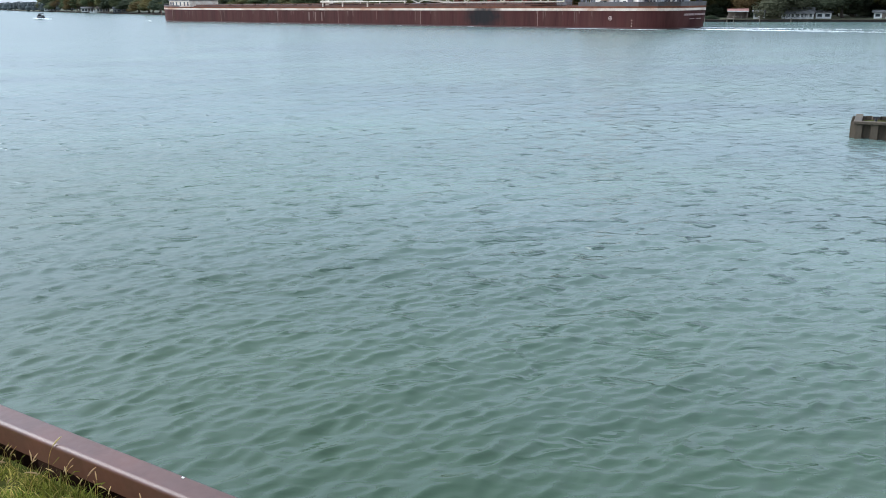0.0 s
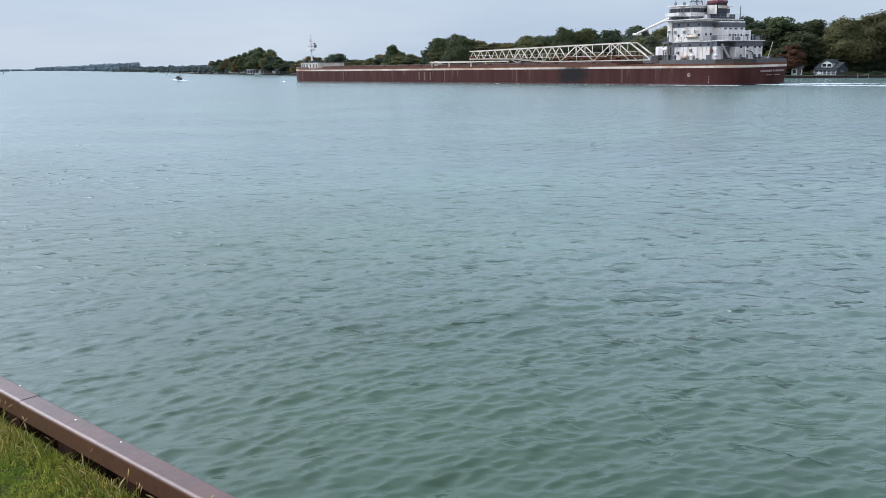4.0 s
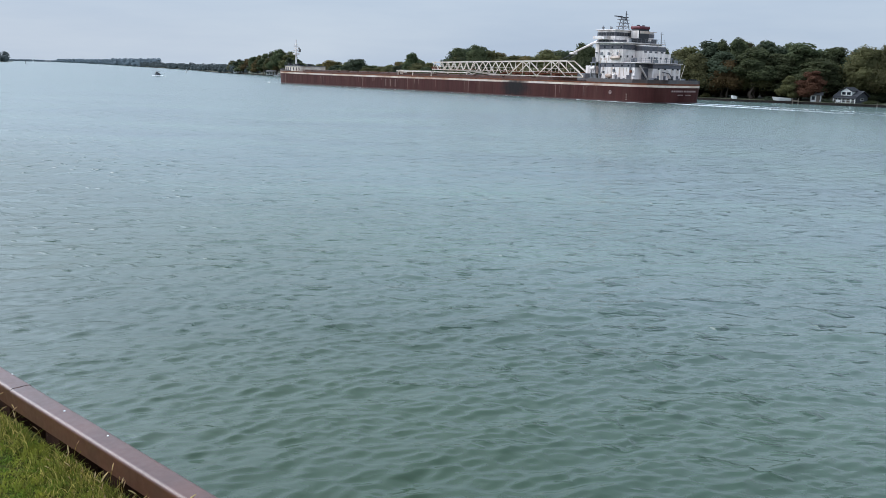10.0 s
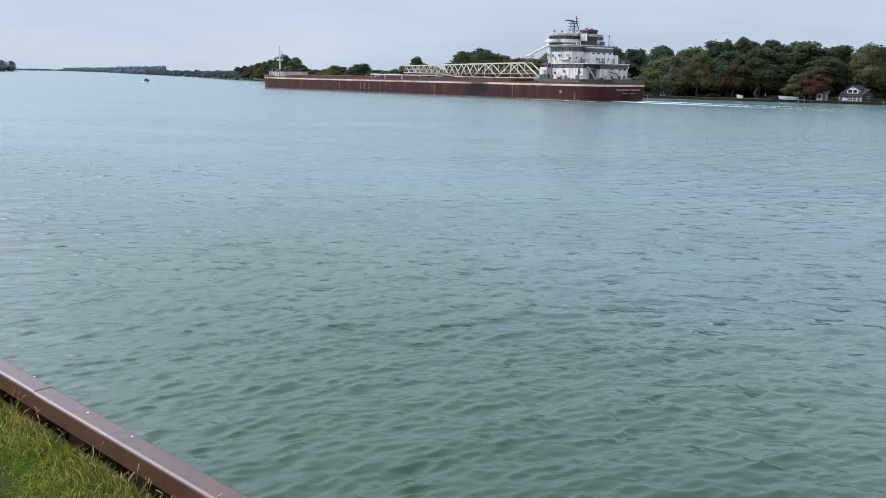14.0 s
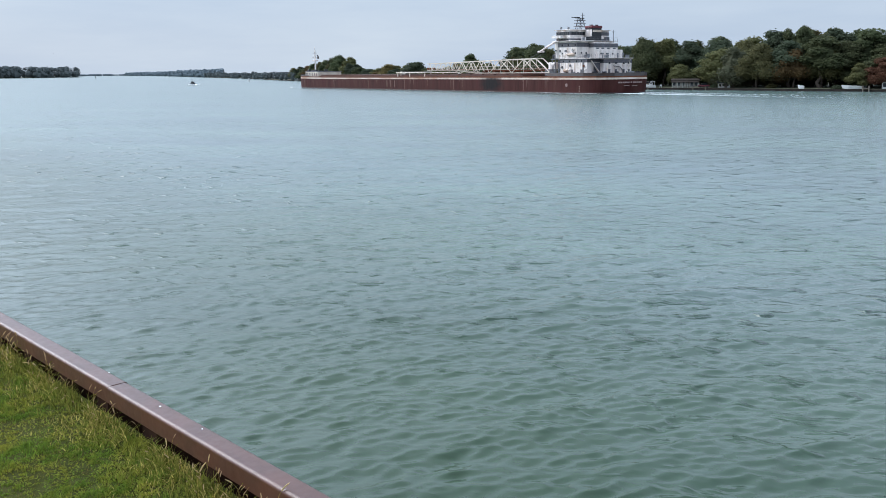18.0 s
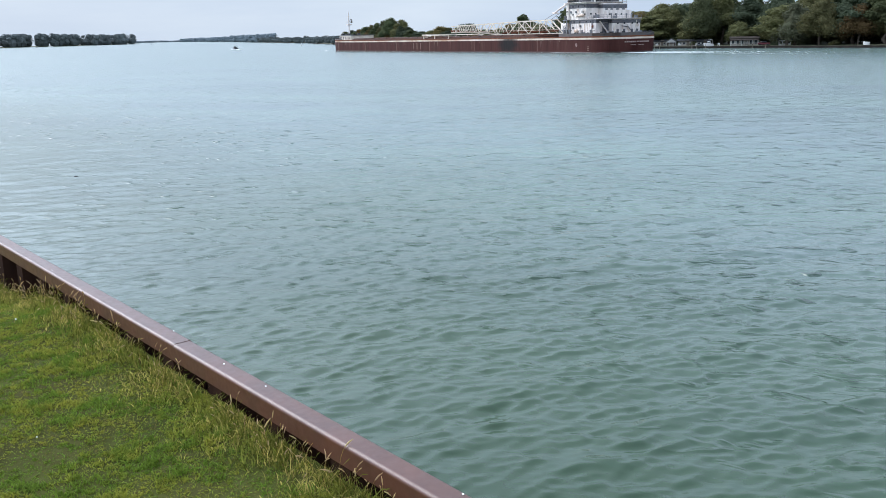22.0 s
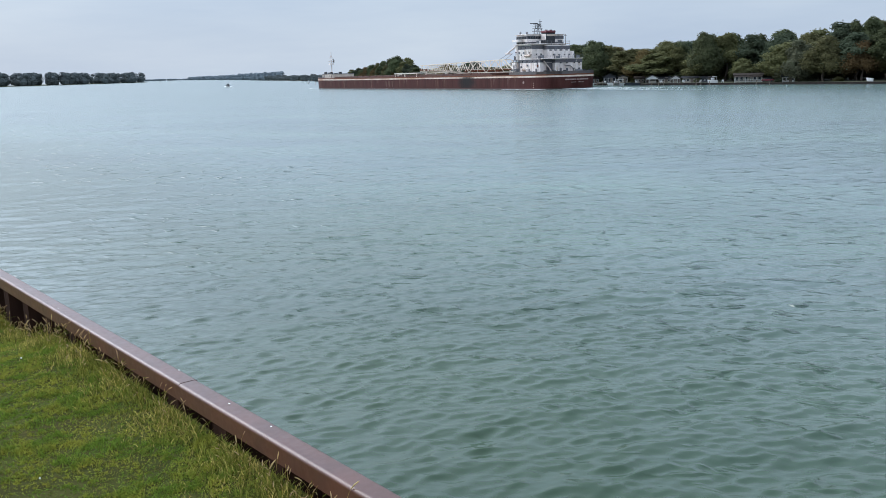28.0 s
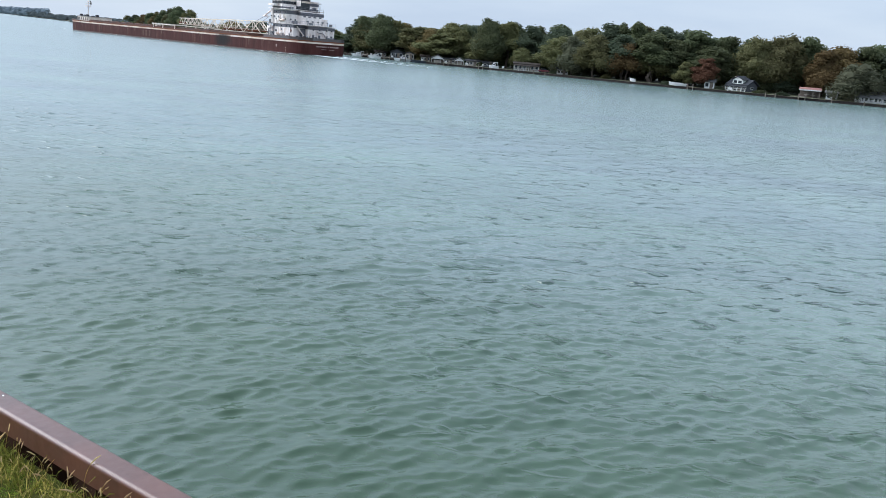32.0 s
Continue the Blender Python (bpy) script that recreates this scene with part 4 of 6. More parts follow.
def build_superstructure(ship):
    def blk(name, x0, x1, y0, y1, z0, z1, mat=WHITE, label="", bevel=0.08):
        return part(name, Solid().box(x0, x1, y0, y1, z0, z1, bevel), mat, ship, label)

    low = blk("deckhouse", 3.6, 18.8, -212.2, -199, 5.1, 10.5, WHITE, "white lower deckhouse")
    aft = blk("aft_deckhouse", 9.0, 21.2, -213.9, -211.1, 5.1, 10.3, WHITE, "white aft deckhouse")
    part("band", Solid().box(3.53, 18.86, -212.26, -198.9, 9.3, 10.4), BAND, low, "grey painted band")
    part("band", Solid().box(8.94, 21.26, -213.96, -211.0, 9.1, 10.2), BAND, aft, "grey painted band")
    part("boat_deck", Solid().box(3.3, 21.4, -214.4, -198.8, 10.45, 10.65, 0.04), WHITE, low)
    tower = blk("tower", 3.3, 18.6, -207.9, -199.2, 10.65, 15.8, WHITE, "white superstructure tower")
    part("band", Solid().box(3.23, 18.66, -207.96, -199.1, 14.1, 15.4), BAND, tower, "grey painted band")
    case = blk("aft_tower", 8.4, 18.4, -210.4, -207.8, 10.65, 15.4, WHITE, "white engine casing")
    part("band", Solid().box(8.34, 18.46, -210.46, -207.9, 13.9, 15.1), BAND, case, "grey painted band")
    part("lower_casing", Solid().box(9.2, 19.6, -211.4, -210.3, 10.65, 13.2, 0.06), WHITE, case)
    for x in (10.2, 12.6, 15.2, 17.4):
        part("porthole", Solid().box(x - 0.28, x + 0.28, -211.46, -211.3, 11.7, 12.2), GLASS, case)
    for x in (9.6, 11.8, 14.2, 16.8):
        part("vent_grille", Solid().box(x - 0.5, x + 0.5, -210.55, -210.3, 12.2 + 1.2, 13.8), BAND, case)
    blk("front_column", 3.0, 5.0, -199.3, -197.9, 10.65, 15.75, WHITE, "white front column")
    frame_ = part("hoist_frame", Solid().box(2.6, 6.4, -198.7, -196.6, 10.3, 10.55, 0.04), GREY, ship, "grey platform before the tower")
    for x, y in ((2.9, -198.4), (2.9, -196.9), (6.1, -198.4), (6.1, -196.9)):
        part("frame_leg", Solid().beam((x, y, 5.1), (x, y, 10.3), 0.22), GREY, frame_)
    part("frame_brace", Solid().beam((2.9, -198.4, 5.4), (2.9, -196.9, 10.1), 0.12).beam((2.9, -196.9, 5.4), (2.9, -198.4, 10.1), 0.12).beam((2.9, -198.4, 7.8), (2.9, -196.9, 7.8), 0.14), GREY, frame_)
    part("frame_winch", Solid().rod((3.0, -197.6, 11.2), (5.4, -197.6, 11.2), 0.6, n=10).box(3.0, 3.3, -198.3, -196.9, 10.5, 11.9), BAND, frame_, "dark hoist winch")
    part("fuel_tank", Solid().rod((2.9, -198.2, 8.9), (2.9, -196.9, 8.9), 0.45, n=10), WHITE, frame_, "white drum")
    part("lamp_post", Solid().rod((2.8, -198.5, 10.5), (2.8, -198.5, 13.2), 0.07, n=6).box(2.6, 3.0, -198.8, -198.4, 13.0, 13.35), BAND, frame_)
    part("bridge_deck", Solid().box(2.2, 19.2, -209.4, -197.4, 15.8, 16.0, 0.04), WHITE, tower)
    pil = blk("pilothouse", 3.4, 20.0, -204.6, -198.2, 15.98, 19.3, WHITE, "white pilothouse with dark windows")
    part("window_band", Solid().box(3.33, 20.07, -204.67, -198.1, 17.75, 18.8), BAND, pil, "dark wheelhouse window band")
    windows(pil, "x", 3.32, -204.4, -198.5, 6, 17.85, 18.7, GLASS)
    windows(pil, "y", -204.68, 3.8, 9.4, 5, 17.85, 18.7, GLASS)
    part("lower_band", Solid().box(3.35, 20.05, -204.65, -198.12, 16.15, 16.75), BAND, pil, "dark band under the wheelhouse")
    windows(pil, "x", 3.34, -204.2, -198.6, 4, 16.22, 16.68, GLASS)
    part("roof", Solid().box(2.9, 20.5, -205.2, -197.6, 19.3, 19.5, 0.04), WHITE, pil)
    part("bridge_wing", Solid().box(1.2, 3.5, -202.5, -198.4, 16.9, 17.1).box(1.2, 1.32, -202.5, -198.4, 17.1, 17.7).box(1.3, 3.4, -202.5, -202.4, 17.1, 17.7), WHITE, pil)
    fun = blk("funnel", 9.4, 13.6, -208.2, -204.9, 16.0, 20.0, BLACK, "black funnel with a white panel and maroon top", 0.3)
    part("funnel_panel", Solid().box(9.33, 9.5, -207.9, -205.1, 17.3, 19.4), WHITE, fun, "white panel")
    part("funnel_stripe", Solid().box(9.6, 13.64, -208.26, -207.9, 18.6, 19.3), STRIPE, fun, "white stripe")
    part("funnel_band", Solid().box(9.3, 13.7, -208.3, -204.8, 19.8, 20.6, 0.2), MAROON, fun, "maroon funnel top")
    for x in (10.6, 12.8):
        part("exhaust_pipe", Solid().rod((x, -206.5, 20.5), (x, -206.5, 20.95), 0.45), BLACK, fun)
    # masts and aerials
    legs = Solid()
    for x, y in ((10.4, -199.2), (13.0, -199.2), (10.4, -201.4), (13.0, -201.4)):
        legs.beam((x, y, 19.4), (11.6 + (x - 11.7) * 0.45, -200.3 + (y + 200.3) * 0.4, 23.2), 0.2)
    for k in range(4):
        z = 19.8 + 0.85 * k
        legs.beam((10.5 + 0.15 * k, -199.3, z), (12.9 - 0.15 * k, -199.3, z + 0.8), 0.1).beam((10.5 + 0.15 * k, -201.2 + 0.1 * k, z), (12.9 - 0.15 * k, -201.2 + 0.1 * k, z + 0.8), 0.1)
    mast = part("main_mast", legs, GREY, ship, "dark lattice mast with radars")
    part("mast_pole", Solid().rod((12.5, -200.3, 22.4), (12.5, -200.3, 25.0), 0.26, 0.12, 6).beam((11.9, -200.3, 24.2), (13.3, -200.3, 24.2), 0.14), GREY, mast)
    for z, w in ((20.6, 2.2), (21.6, 2.1), (22.5, 2.0), (23.2, 1.5)):
        part("mast_shelf", Solid().box(11.7 - w, 11.7 + w * 0.7, -201.1, -199.4, z, z + 0.12), BAND, mast)
    part("radar_bar", Solid().box(8.9, 12.2, -199.4, -199.0, 23.4, 23.65).beam((10.5, -199.2, 23.25), (10.5, -199.2, 23.5), 0.3), BLACK, mast, "radar scanner")
    for x, y, z0, z1 in ((4.5, -199, 19.5, 20.9), (6.4, -200, 19.5, 20.6), (8, -203, 19.5, 21.4), (16.8, -199, 19.5, 21.6), (18, -202, 19.5, 21.0)):
        part("aerial", Solid().rod((x, y, z0), (x, y, z1), 0.07, 0.04, 6), GREY, ship)
    for x, y in ((4.6, -199), (6.6, -200.2), (17.2, -199.6)):
        part("search_light", Solid().ball((x, y, 20.1), 0.42, 0.42, 0.4).rod((x, y, 19.45), (x, y, 19.9), 0.12), GREY, ship)
    part("aft_mast", Solid().rod((16.9, -209.8, 15.3), (16.9, -209.8, 19.2), 0.13, 0.08, 6).beam((16.2, -209.8, 18.7), (17.6, -209.8, 18.7), 0.1), GREY, ship, "thin grey aft mast")
    # rails round the decks
    for x0, y0, x1, y1, z in ((3.3, -214.4, 3.3, -208.5, 10.65), (3.3, -214.4, 21.3, -214.4, 10.65), (2.4, -209.3, 19.1, -209.3, 16.0), (2.4, -209.3, 2.4, -205, 16.0), (8.5, -210.3, 18.3, -210.3, 15.4)):
        s = Solid()
        a, b = Vector((x0, y0, z)), Vector((x1, y1, z))
        n = max(2, int((b - a).length / 1.6))
        for k in range(n + 1):
            p = a.lerp(b, k / n)
            s.beam(p, p + Vector((0, 0, 1.1)), 0.045)
        for h in (0.55, 1.1):
            s.beam(a + Vector((0, 0, h)), b + Vector((0, 0, h)), 0.04)
        part("deck_rail", s, GREY, ship, "thin grey deck rail")
    # doors, ports, recess panel on the port and aft sides
    for y in (-201.5, -204.4, -207.6, -209.9):
        part("porthole", Solid().box(3.5, 3.65, y - 0.28, y + 0.28, 9.5, 10.0), GLASS, low)
    for y in (-203.2, -205.6, -209.8):
        part("door", Solid().box(3.53, 3.65, y - 0.42, y + 0.42, 5.3, 7.2), BAND, low)
    for y in (-201.2, -204.0, -207.2):
        part("porthole", Solid().box(3.22, 3.35, y - 0.26, y + 0.26, 11.9, 12.4), GLASS, tower)
        part("porthole", Solid().box(3.2, 3.35, y - 0.3, y + 0.3, 14.4, 15.0), GLASS, tower)
    for x in (5.2, 7.2):
        part("porthole", Solid().box(x - 0.28, x + 0.28, -208.0, -207.85, 12.0, 12.5), GLASS, tower)
    # flat panel proud of the wall; the recess's shade is its dark colour
    part("recess_panel", Solid().box(6.4, 8.95, -212.36, -212.15, 5.3, 9.2), BAND, low, "dark panel painted as the shaded stairway recess")
    part("stairway", Solid().beam((4.8, -212.8, 9.8), (8.6, -212.8, 5.8), 0.5, 0.25), WHITE, low, "white outside stair")
    for x in (11.4, 14.2, 17.6, 19.8):
        part("door", Solid().box(x - 0.45, x + 0.45, -214.0, -213.85, 5.3, 7.2), BAND, aft)
        part("porthole", Solid().box(x - 0.28, x + 0.28, -214.05, -213.9, 8.8, 9.25), GLASS, aft)
    part("pipe", Solid().rod((12.8, -214.3, 8.2), (15.6, -214.3, 7.9), 0.12).rod((15.6, -214.3, 7.9), (17.4, -214.3, 6.3), 0.12), BAND, aft)
    boat = part("lifeboat", Solid().box(2.3, 3.3, -207.4, -203.6, 11.3, 12.2, 0.5), STRIPE, ship, "lifeboat in its cradle")
    for y in (-204.2, -206.8):
        part("davit", Solid().beam((3.6, y, 10.6), (2.6, y, 13.0), 0.2).beam((2.6, y, 13.0), (3.4, y, 13.4), 0.18), WHITE, boat)
    part("workboat", Solid().box(2.6, 3.55, -204.3, -202.2, 6.4, 7.4, 0.3), STRIPE, ship, "small white box on the house side")
    blk("crane_house", 4.5, 9.0, -196.8, -193.2, 7.4, 9.6, WHITE, "white winch house")
    part("winch_leg", Solid().beam((5, -196, 5.2), (5, -196, 7.5), 0.4).beam((8.4, -194, 5.2), (8.4, -194, 7.5), 0.4), GREY, ship)
    part("hoist_arm", Solid().rod((6, -198, 17.2), (10.5, -182, 13.3), 0.42, 0.26).box(10.1, 11.6, -183, -181, 12.9, 13.5, 0.1), WHITE, ship, "white boom hoist arm")
    part("hoist_cable", Solid().rod((11, -182, 13.2), (10.4, -176, 10.9), 0.07, n=5).rod((12.8, -182, 13.2), (13.4, -176, 10.9), 0.07, n=5), BAND, ship, "steel hoist cables")
    part("ladder", Solid().box(3.38, 3.5, -199.75, -199.35, 5.3, 15.6), BAND, ship)
    # rust runs under scuppers and ports of the white house
    runs = random.Random(23)
    for k in range(26):
        y, z = runs.uniform(-211.6, -199.6), runs.choice((9.2, 10.4, 8.0))
        h, w = runs.uniform(0.6, 2.4), runs.uniform(0.05, 0.14)
        part("rust_run", Solid().box(3.57, 3.61, y - w, y + w, z - h, z), TINT, low, "faint brown rust run")
        if k < 14:
            y, z = runs.uniform(-207.4, -199.6), runs.choice((13.9, 12.4, 11.8))
            part("rust_run", Solid().box(3.26, 3.31, y - w, y + w, z - h * 0.7, z), TINT, tower, "faint brown rust run")
    for k in range(12):
        x, z = runs.uniform(9.2, 20.6), runs.choice((9.0, 8.6, 7.6))
        part("rust_run", Solid().box(x - 0.08, x + 0.08, -213.95, -213.86, z - runs.uniform(0.6, 2.2), z), TINT, aft, "faint brown rust run")
    for y, z in ((-201.0, 7.9), (-202.2, 6.0), (-206.8, 6.2), (-208.6, 6.0), (-210.9, 8.2), (-204.8, 8.4)):
        part("fitting", Solid().box(3.2, 3.6, y - 0.3, y + 0.3, z - 0.35, z + 0.35, 0.05), runs.choice((BAND, GREY, RUST)), low, "dark deck fitting")
    # clutter on the boat deck and the bridge deck
    rng = random.Random(17)
    for x, y, z, w, d, h in ((4.4, -210.6, 10.66, 0.9, 0.7, 1.0), (6.4, -209.6, 10.66, 1.1, 0.8, 1.3), (19.8, -213.2, 10.66, 1.0, 0.8, 0.9), (10.6, -213.4, 10.66, 1.4, 0.7, 0.8), (5.2, -208.6, 15.99, 0.8, 0.7, 0.9), (7.4, -206.4, 15.99, 1.2, 1.0, 1.1), (15.2, -208.6, 15.99, 1.3, 0.9, 1.2)):
        part("locker", Solid().box(x - w / 2, x + w / 2, y - d / 2, y + d / 2, z, z + h, 0.05), rng.choice((WHITE, GREY, BAND)), ship, "small deck locker")
    for y in (-200.2, -202.9, -206.2):
        part("vent_box", Solid().box(2.95, 3.32, y - 0.3, y + 0.3, 12.6, 13.3), GREY, ship)
    part("side_ladder", Solid().box(3.36, 3.46, -210.9, -210.4, 5.3, 10.3), BAND, ship)
    for x in (9.8, 12.0, 16.2, 18.6):
        part("vent_pipe", Solid().rod((x, -212.6, 10.6), (x, -212.6, 11.9), 0.18, n=6).ball((x, -212.6, 12.0), 0.3, 0.3, 0.22), GREY, ship)
    for x, y in ((2.4, -216.2), (3.6, -219.2), (7.4, -220.8), (16.4, -220.8), (20.4, -219.0)):
        part("bollard", Solid().rod((x, y, 5.1), (x, y, 6.5), 0.28, n=8).rod((x, y - 0.8, 5.1), (x, y - 0.8, 6.5), 0.28, n=8), BLACK, ship)
    for x, y in ((6.0, -217.0), (17.0, -217.4)):
        part("mooring_winch", Solid().rod((x - 1.0, y, 6.0), (x + 1.0, y, 6.0), 0.55, n=10).box(x - 1.3, x - 1.0, y - 0.6, y + 0.6, 5.1, 6.6).box(x + 1.0, x + 1.3, y - 0.6, y + 0.6, 5.1, 6.6), GREY, ship, "grey mooring winch")
    for y in (-201, -206, -213):
        part("vent", Solid().rod((2.2, y, 5.2), (2.2, y, 7.0), 0.32).ball((2.2, y, 7.1), 0.5, 0.5, 0.4), WHITE if y < -205 else GREY, ship)
    part("stern_staff", Solid().rod((12, -221, 6.2), (12, -222.2, 10.2), 0.09, 0.05, 6), CREAM, ship)
    part("stern_crane", Solid().beam((5.4, -219.2, 5.2), (6.4, -218.4, 9.0), 0.2), CREAM, ship)


ship = build_ship()


def build_wake():
    """Foam on the water behind and beside the ship, as loose flakes."""
    rng = np.random.default_rng(3)
    v, f = [], []

    def flake(x, y, r, stretch):
        k = len(v)
        for a in np.linspace(0, math.tau, 7)[:-1]:
            q = r * rng.uniform(0.55, 1.2)
            v.append((x + q * math.cos(a), y + q * stretch * math.sin(a), 0.03 + 0.02 * rng.random()))
        f.append(tuple(range(k, k + 6)))

    for _ in range(3600):
        d = rng.exponential(18)
        if d > 100:
            continue
        side = rng.choice((0.0, 1.0), p=(0.72, 0.28))
        spread = 1.4 + d * 0.05
        x = (7.0 - d * 0.03 if side == 0 else 17 + d * 0.03) + rng.normal(0, spread * 0.6)
        flake(x, -222 - d, rng.uniform(0.05, 0.34) * (1.05 - d / 105), rng.uniform(1.2, 3.0))
    for _ in range(420):
        d = rng.uniform(196, 222)
        flake(-0.5 - rng.exponential(0.35), -d, rng.uniform(0.1, 0.35), 2.2)
    for _ in range(160):
        flake(-0.6 - rng.exponential(0.3), rng.uniform(-195, -8), rng.uniform(0.06, 0.22), 3.0)
    for _ in range(120):
        t = rng.random()
        flake(-0.2 + 5 * t - rng.exponential(0.4), -8 + 10 * t, rng.uniform(0.1, 0.3), 1.6)
    me = bpy.data.meshes.new("wake_foam")
    me.from_pydata(v, [], f)
    me.materials.append(FOAM)
    return tagged(new("wake_foam", me), "white churned wake foam behind the freighter", "foam", kind="stuff")


wake = build_wake()


def build_motorboat():
    b = thing("motorboat", "small dark motorboat throwing white spray", "boat")
    s = Solid()
    s.add([(-0.9, -3, 0.2), (0.9, -3, 0.2), (1.1, 0.5, 0.3), (0, 3.4, 0.9), (-1.1, 0.5, 0.3), (-1.1, -3, 1.15), (1.1, -3, 1.15), (1.35, 0.5, 1.3), (0, 3.9, 1.6), (-1.35, 0.5, 1.3)],
          [(4, 3, 2, 1, 0), (5, 6, 7, 8, 9), (0, 1, 6, 5), (1, 2, 7, 6), (2, 3, 8, 7), (3, 4, 9, 8), (4, 0, 5, 9)])
    part("hull", s, NAVY, b)
    part("windscreen", Solid().add([(-0.9, 0.6, 1.3), (0.9, 0.6, 1.3), (0.7, 0.1, 2.0), (-0.7, 0.1, 2.0)], [(0, 1, 2, 3)]), GLASS, b)
    part("canopy", Solid().box(-1.0, 1.0, -2.4, 0.2, 2.3, 2.5, 0.08).beam((-0.9, -2.2, 1.1), (-0.9, -2.2, 2.35), 0.08).beam((0.9, -2.2, 1.1), (0.9, -2.2, 2.35), 0.08), NAVY, b)
    part("outboard_engine", Solid().box(-0.3, 0.3, -3.6, -3.0, 0.3, 1.7, 0.1), BLACK, b)
    rng = np.random.default_rng(8)
    sp = Solid()
    for k in range(44):
        sp.ball((rng.normal(0, 0.5 + 0.03 * k), -3 - abs(rng.normal(0, 3.0)), 0.1 + 0.3 * rng.random()), 0.3, 0.6, 0.16, rings=3, seg=5)
    for k in range(30):
        sp.ball((rng.choice((-1.6, 1.6)) + rng.normal(0, 0.3), rng.uniform(-3, 2), 0.25), 0.4, 0.8, 0.25, rings=3, seg=5)
    tagged(part("spray", sp, FOAM, b), "white spray", kind="stuff")
    return b


motorboat = build_motorboat()


def build_bird():
    """A small dark swallow on the wing, body along +y."""
    b = thing("bird", "small dark swallow flying low over the river", "bird")
    part("body", Solid().ball((0, 0, 0), 0.022, 0.075, 0.022, rings=6, seg=8).ball((0, 0.075, 0.006), 0.017, 0.024, 0.017, rings=5, seg=7), BLACK, b)
    part("tail", Solid().add([(-0.012, -0.06, 0), (0.012, -0.06, 0), (0.035, -0.14, 0), (0, -0.10, 0), (-0.035, -0.14, 0), (0, -0.08, 0.006)], [(0, 1, 5), (1, 2, 5), (2, 3, 5), (3, 4, 5), (4, 0, 5), (0, 4, 3, 2, 1)]), BLACK, b)
    for sx in (-1, 1):
        part("wing", Solid().add([(sx * 0.015, 0.035, 0.01), (sx * 0.08, 0.05, 0.035), (sx * 0.17, -0.02, 0.03), (sx * 0.08, 0.0, 0.035), (sx * 0.015, -0.03, 0.008), (sx * 0.06, 0.02, 0.04)],
                                 [(0, 1, 5), (1, 2, 5), (2, 3, 5), (3, 4, 5), (4, 0, 5), (0, 4, 3, 2, 1)]), BLACK, b)
    return b


bird = build_bird()


# ---- trees ----
def crown_mesh(name, seed, mat, width, height, count, leaves, leaf, low=0.16, droop=0.0):
    """A crown of loose leaf sprays round a few big boughs, 10 m high, foot at z=0; ragged outline, open between the boughs."""
    rng = np.random.default_rng(seed)
    boughs = []
    for k in range(count):
        t = (k + rng.uniform(0.1, 0.9)) / count
        a = k * 2.4 + rng.uniform(-0.5, 0.5)
        r = width * rng.uniform(0.15, 0.235) * (1.12 - 0.42 * t)
        z = height * (low + (0.97 - low) * t) - r * 0.75 * t + r * 0.5 * (1 - t)
        off = width * 0.34 * math.sqrt(max(0.0, 1 - (1.15 * t - 0.28) ** 2)) * rng.uniform(0.55, 1.0) * (1.0 - 0.45 * t)
        boughs.append((off * math.cos(a), off * math.sin(a), z, r, r * rng.uniform(0.7, 0.95)))
    B = np.array(boughs)
    core = Solid()
    rr = random.Random(seed)
    for x, y, z, r, rz in boughs:
        core.ball((x, y, z), r * 0.7, r * 0.7, rz * 0.7, rr, 0.2, 5, 7)
    core.ball((0, 0, height * (low + 0.9) * 0.5), width * 0.2, width * 0.2, height * 0.26, rr, 0.15, 5, 8)
    pick = rng.choice(count, leaves, p=B[:, 3] ** 2 / (B[:, 3] ** 2).sum())
    d = rng.normal(size=(leaves, 3))
    d /= np.linalg.norm(d, axis=1)[:, None]
    lump = np.array([noise.noise((p[0] * 2.3 + k * 3.1, p[1] * 2.3 + seed, p[2] * 2.3)) for p, k in zip(d.tolist(), pick.tolist())])
    far = 0.93 + 0.26 * lump + rng.normal(0, 0.085, leaves) + np.where(rng.random(leaves) < 0.07, rng.uniform(0.05, 0.3, leaves), 0)
    q = B[pick, :3] + d * far[:, None] * B[pick][:, [3, 3, 4]]
    q[:, 2] = np.maximum(0.25, q[:, 2] - droop * rng.random(leaves) * B[pick, 3] * 1.4)
    whole = (q - np.array((0, 0, height * 0.45))) / (0.5 * width)
    n = d * 0.45 + whole * 0.4 + rng.normal(0, 0.42, (leaves, 3))
    n /= np.linalg.norm(n, axis=1)[:, None]
    a = np.cross(n, rng.normal(size=(leaves, 3)))
    a /= np.linalg.norm(a, axis=1)[:, None]
    b = np.cross(n, a)
    h = (leaf * rng.uniform(0.5, 1.4, leaves))[:, None]
    v = np.stack([q - a * h - b * h * 0.5, q + a * h * 0.6 - b * h * 0.8, q + a * h + b * h * 0.5 + n * h * 0.3, q - a * h * 0.4 + b * h * 0.9], 1).reshape(-1, 3)
    k0 = len(core.v)
    f = (np.arange(leaves)[:, None] * 4 + np.arange(4)[None, :] + k0)
    me = bpy.data.meshes.new(name)
    me.from_pydata(core.v + v.tolist(), [], core.f + f.tolist())
    me.materials.append(mat)
    me.update()
    return me


def trunk_mesh(seed, height, width):
    rng = random.Random(seed)
    s = Solid()
    p, r = Vector((0, 0, -0.3)), width
    for k in range(5):
        q = p + Vector((rng.uniform(-0.3, 0.3), rng.uniform(-0.3, 0.3), height * 0.15))
        s.rod(p, q, r, r * 0.82, 7)
        p, r = q, r * 0.82
        if k > 1:
            for _ in range(2):
                a = rng.uniform(0, math.tau)
                e = p + Vector((math.cos(a), math.sin(a), 0.9)) * height * 0.2
                s.rod(p, e, r * 0.55, r * 0.15, 5)
    return s.mesh("trunk", BARK)


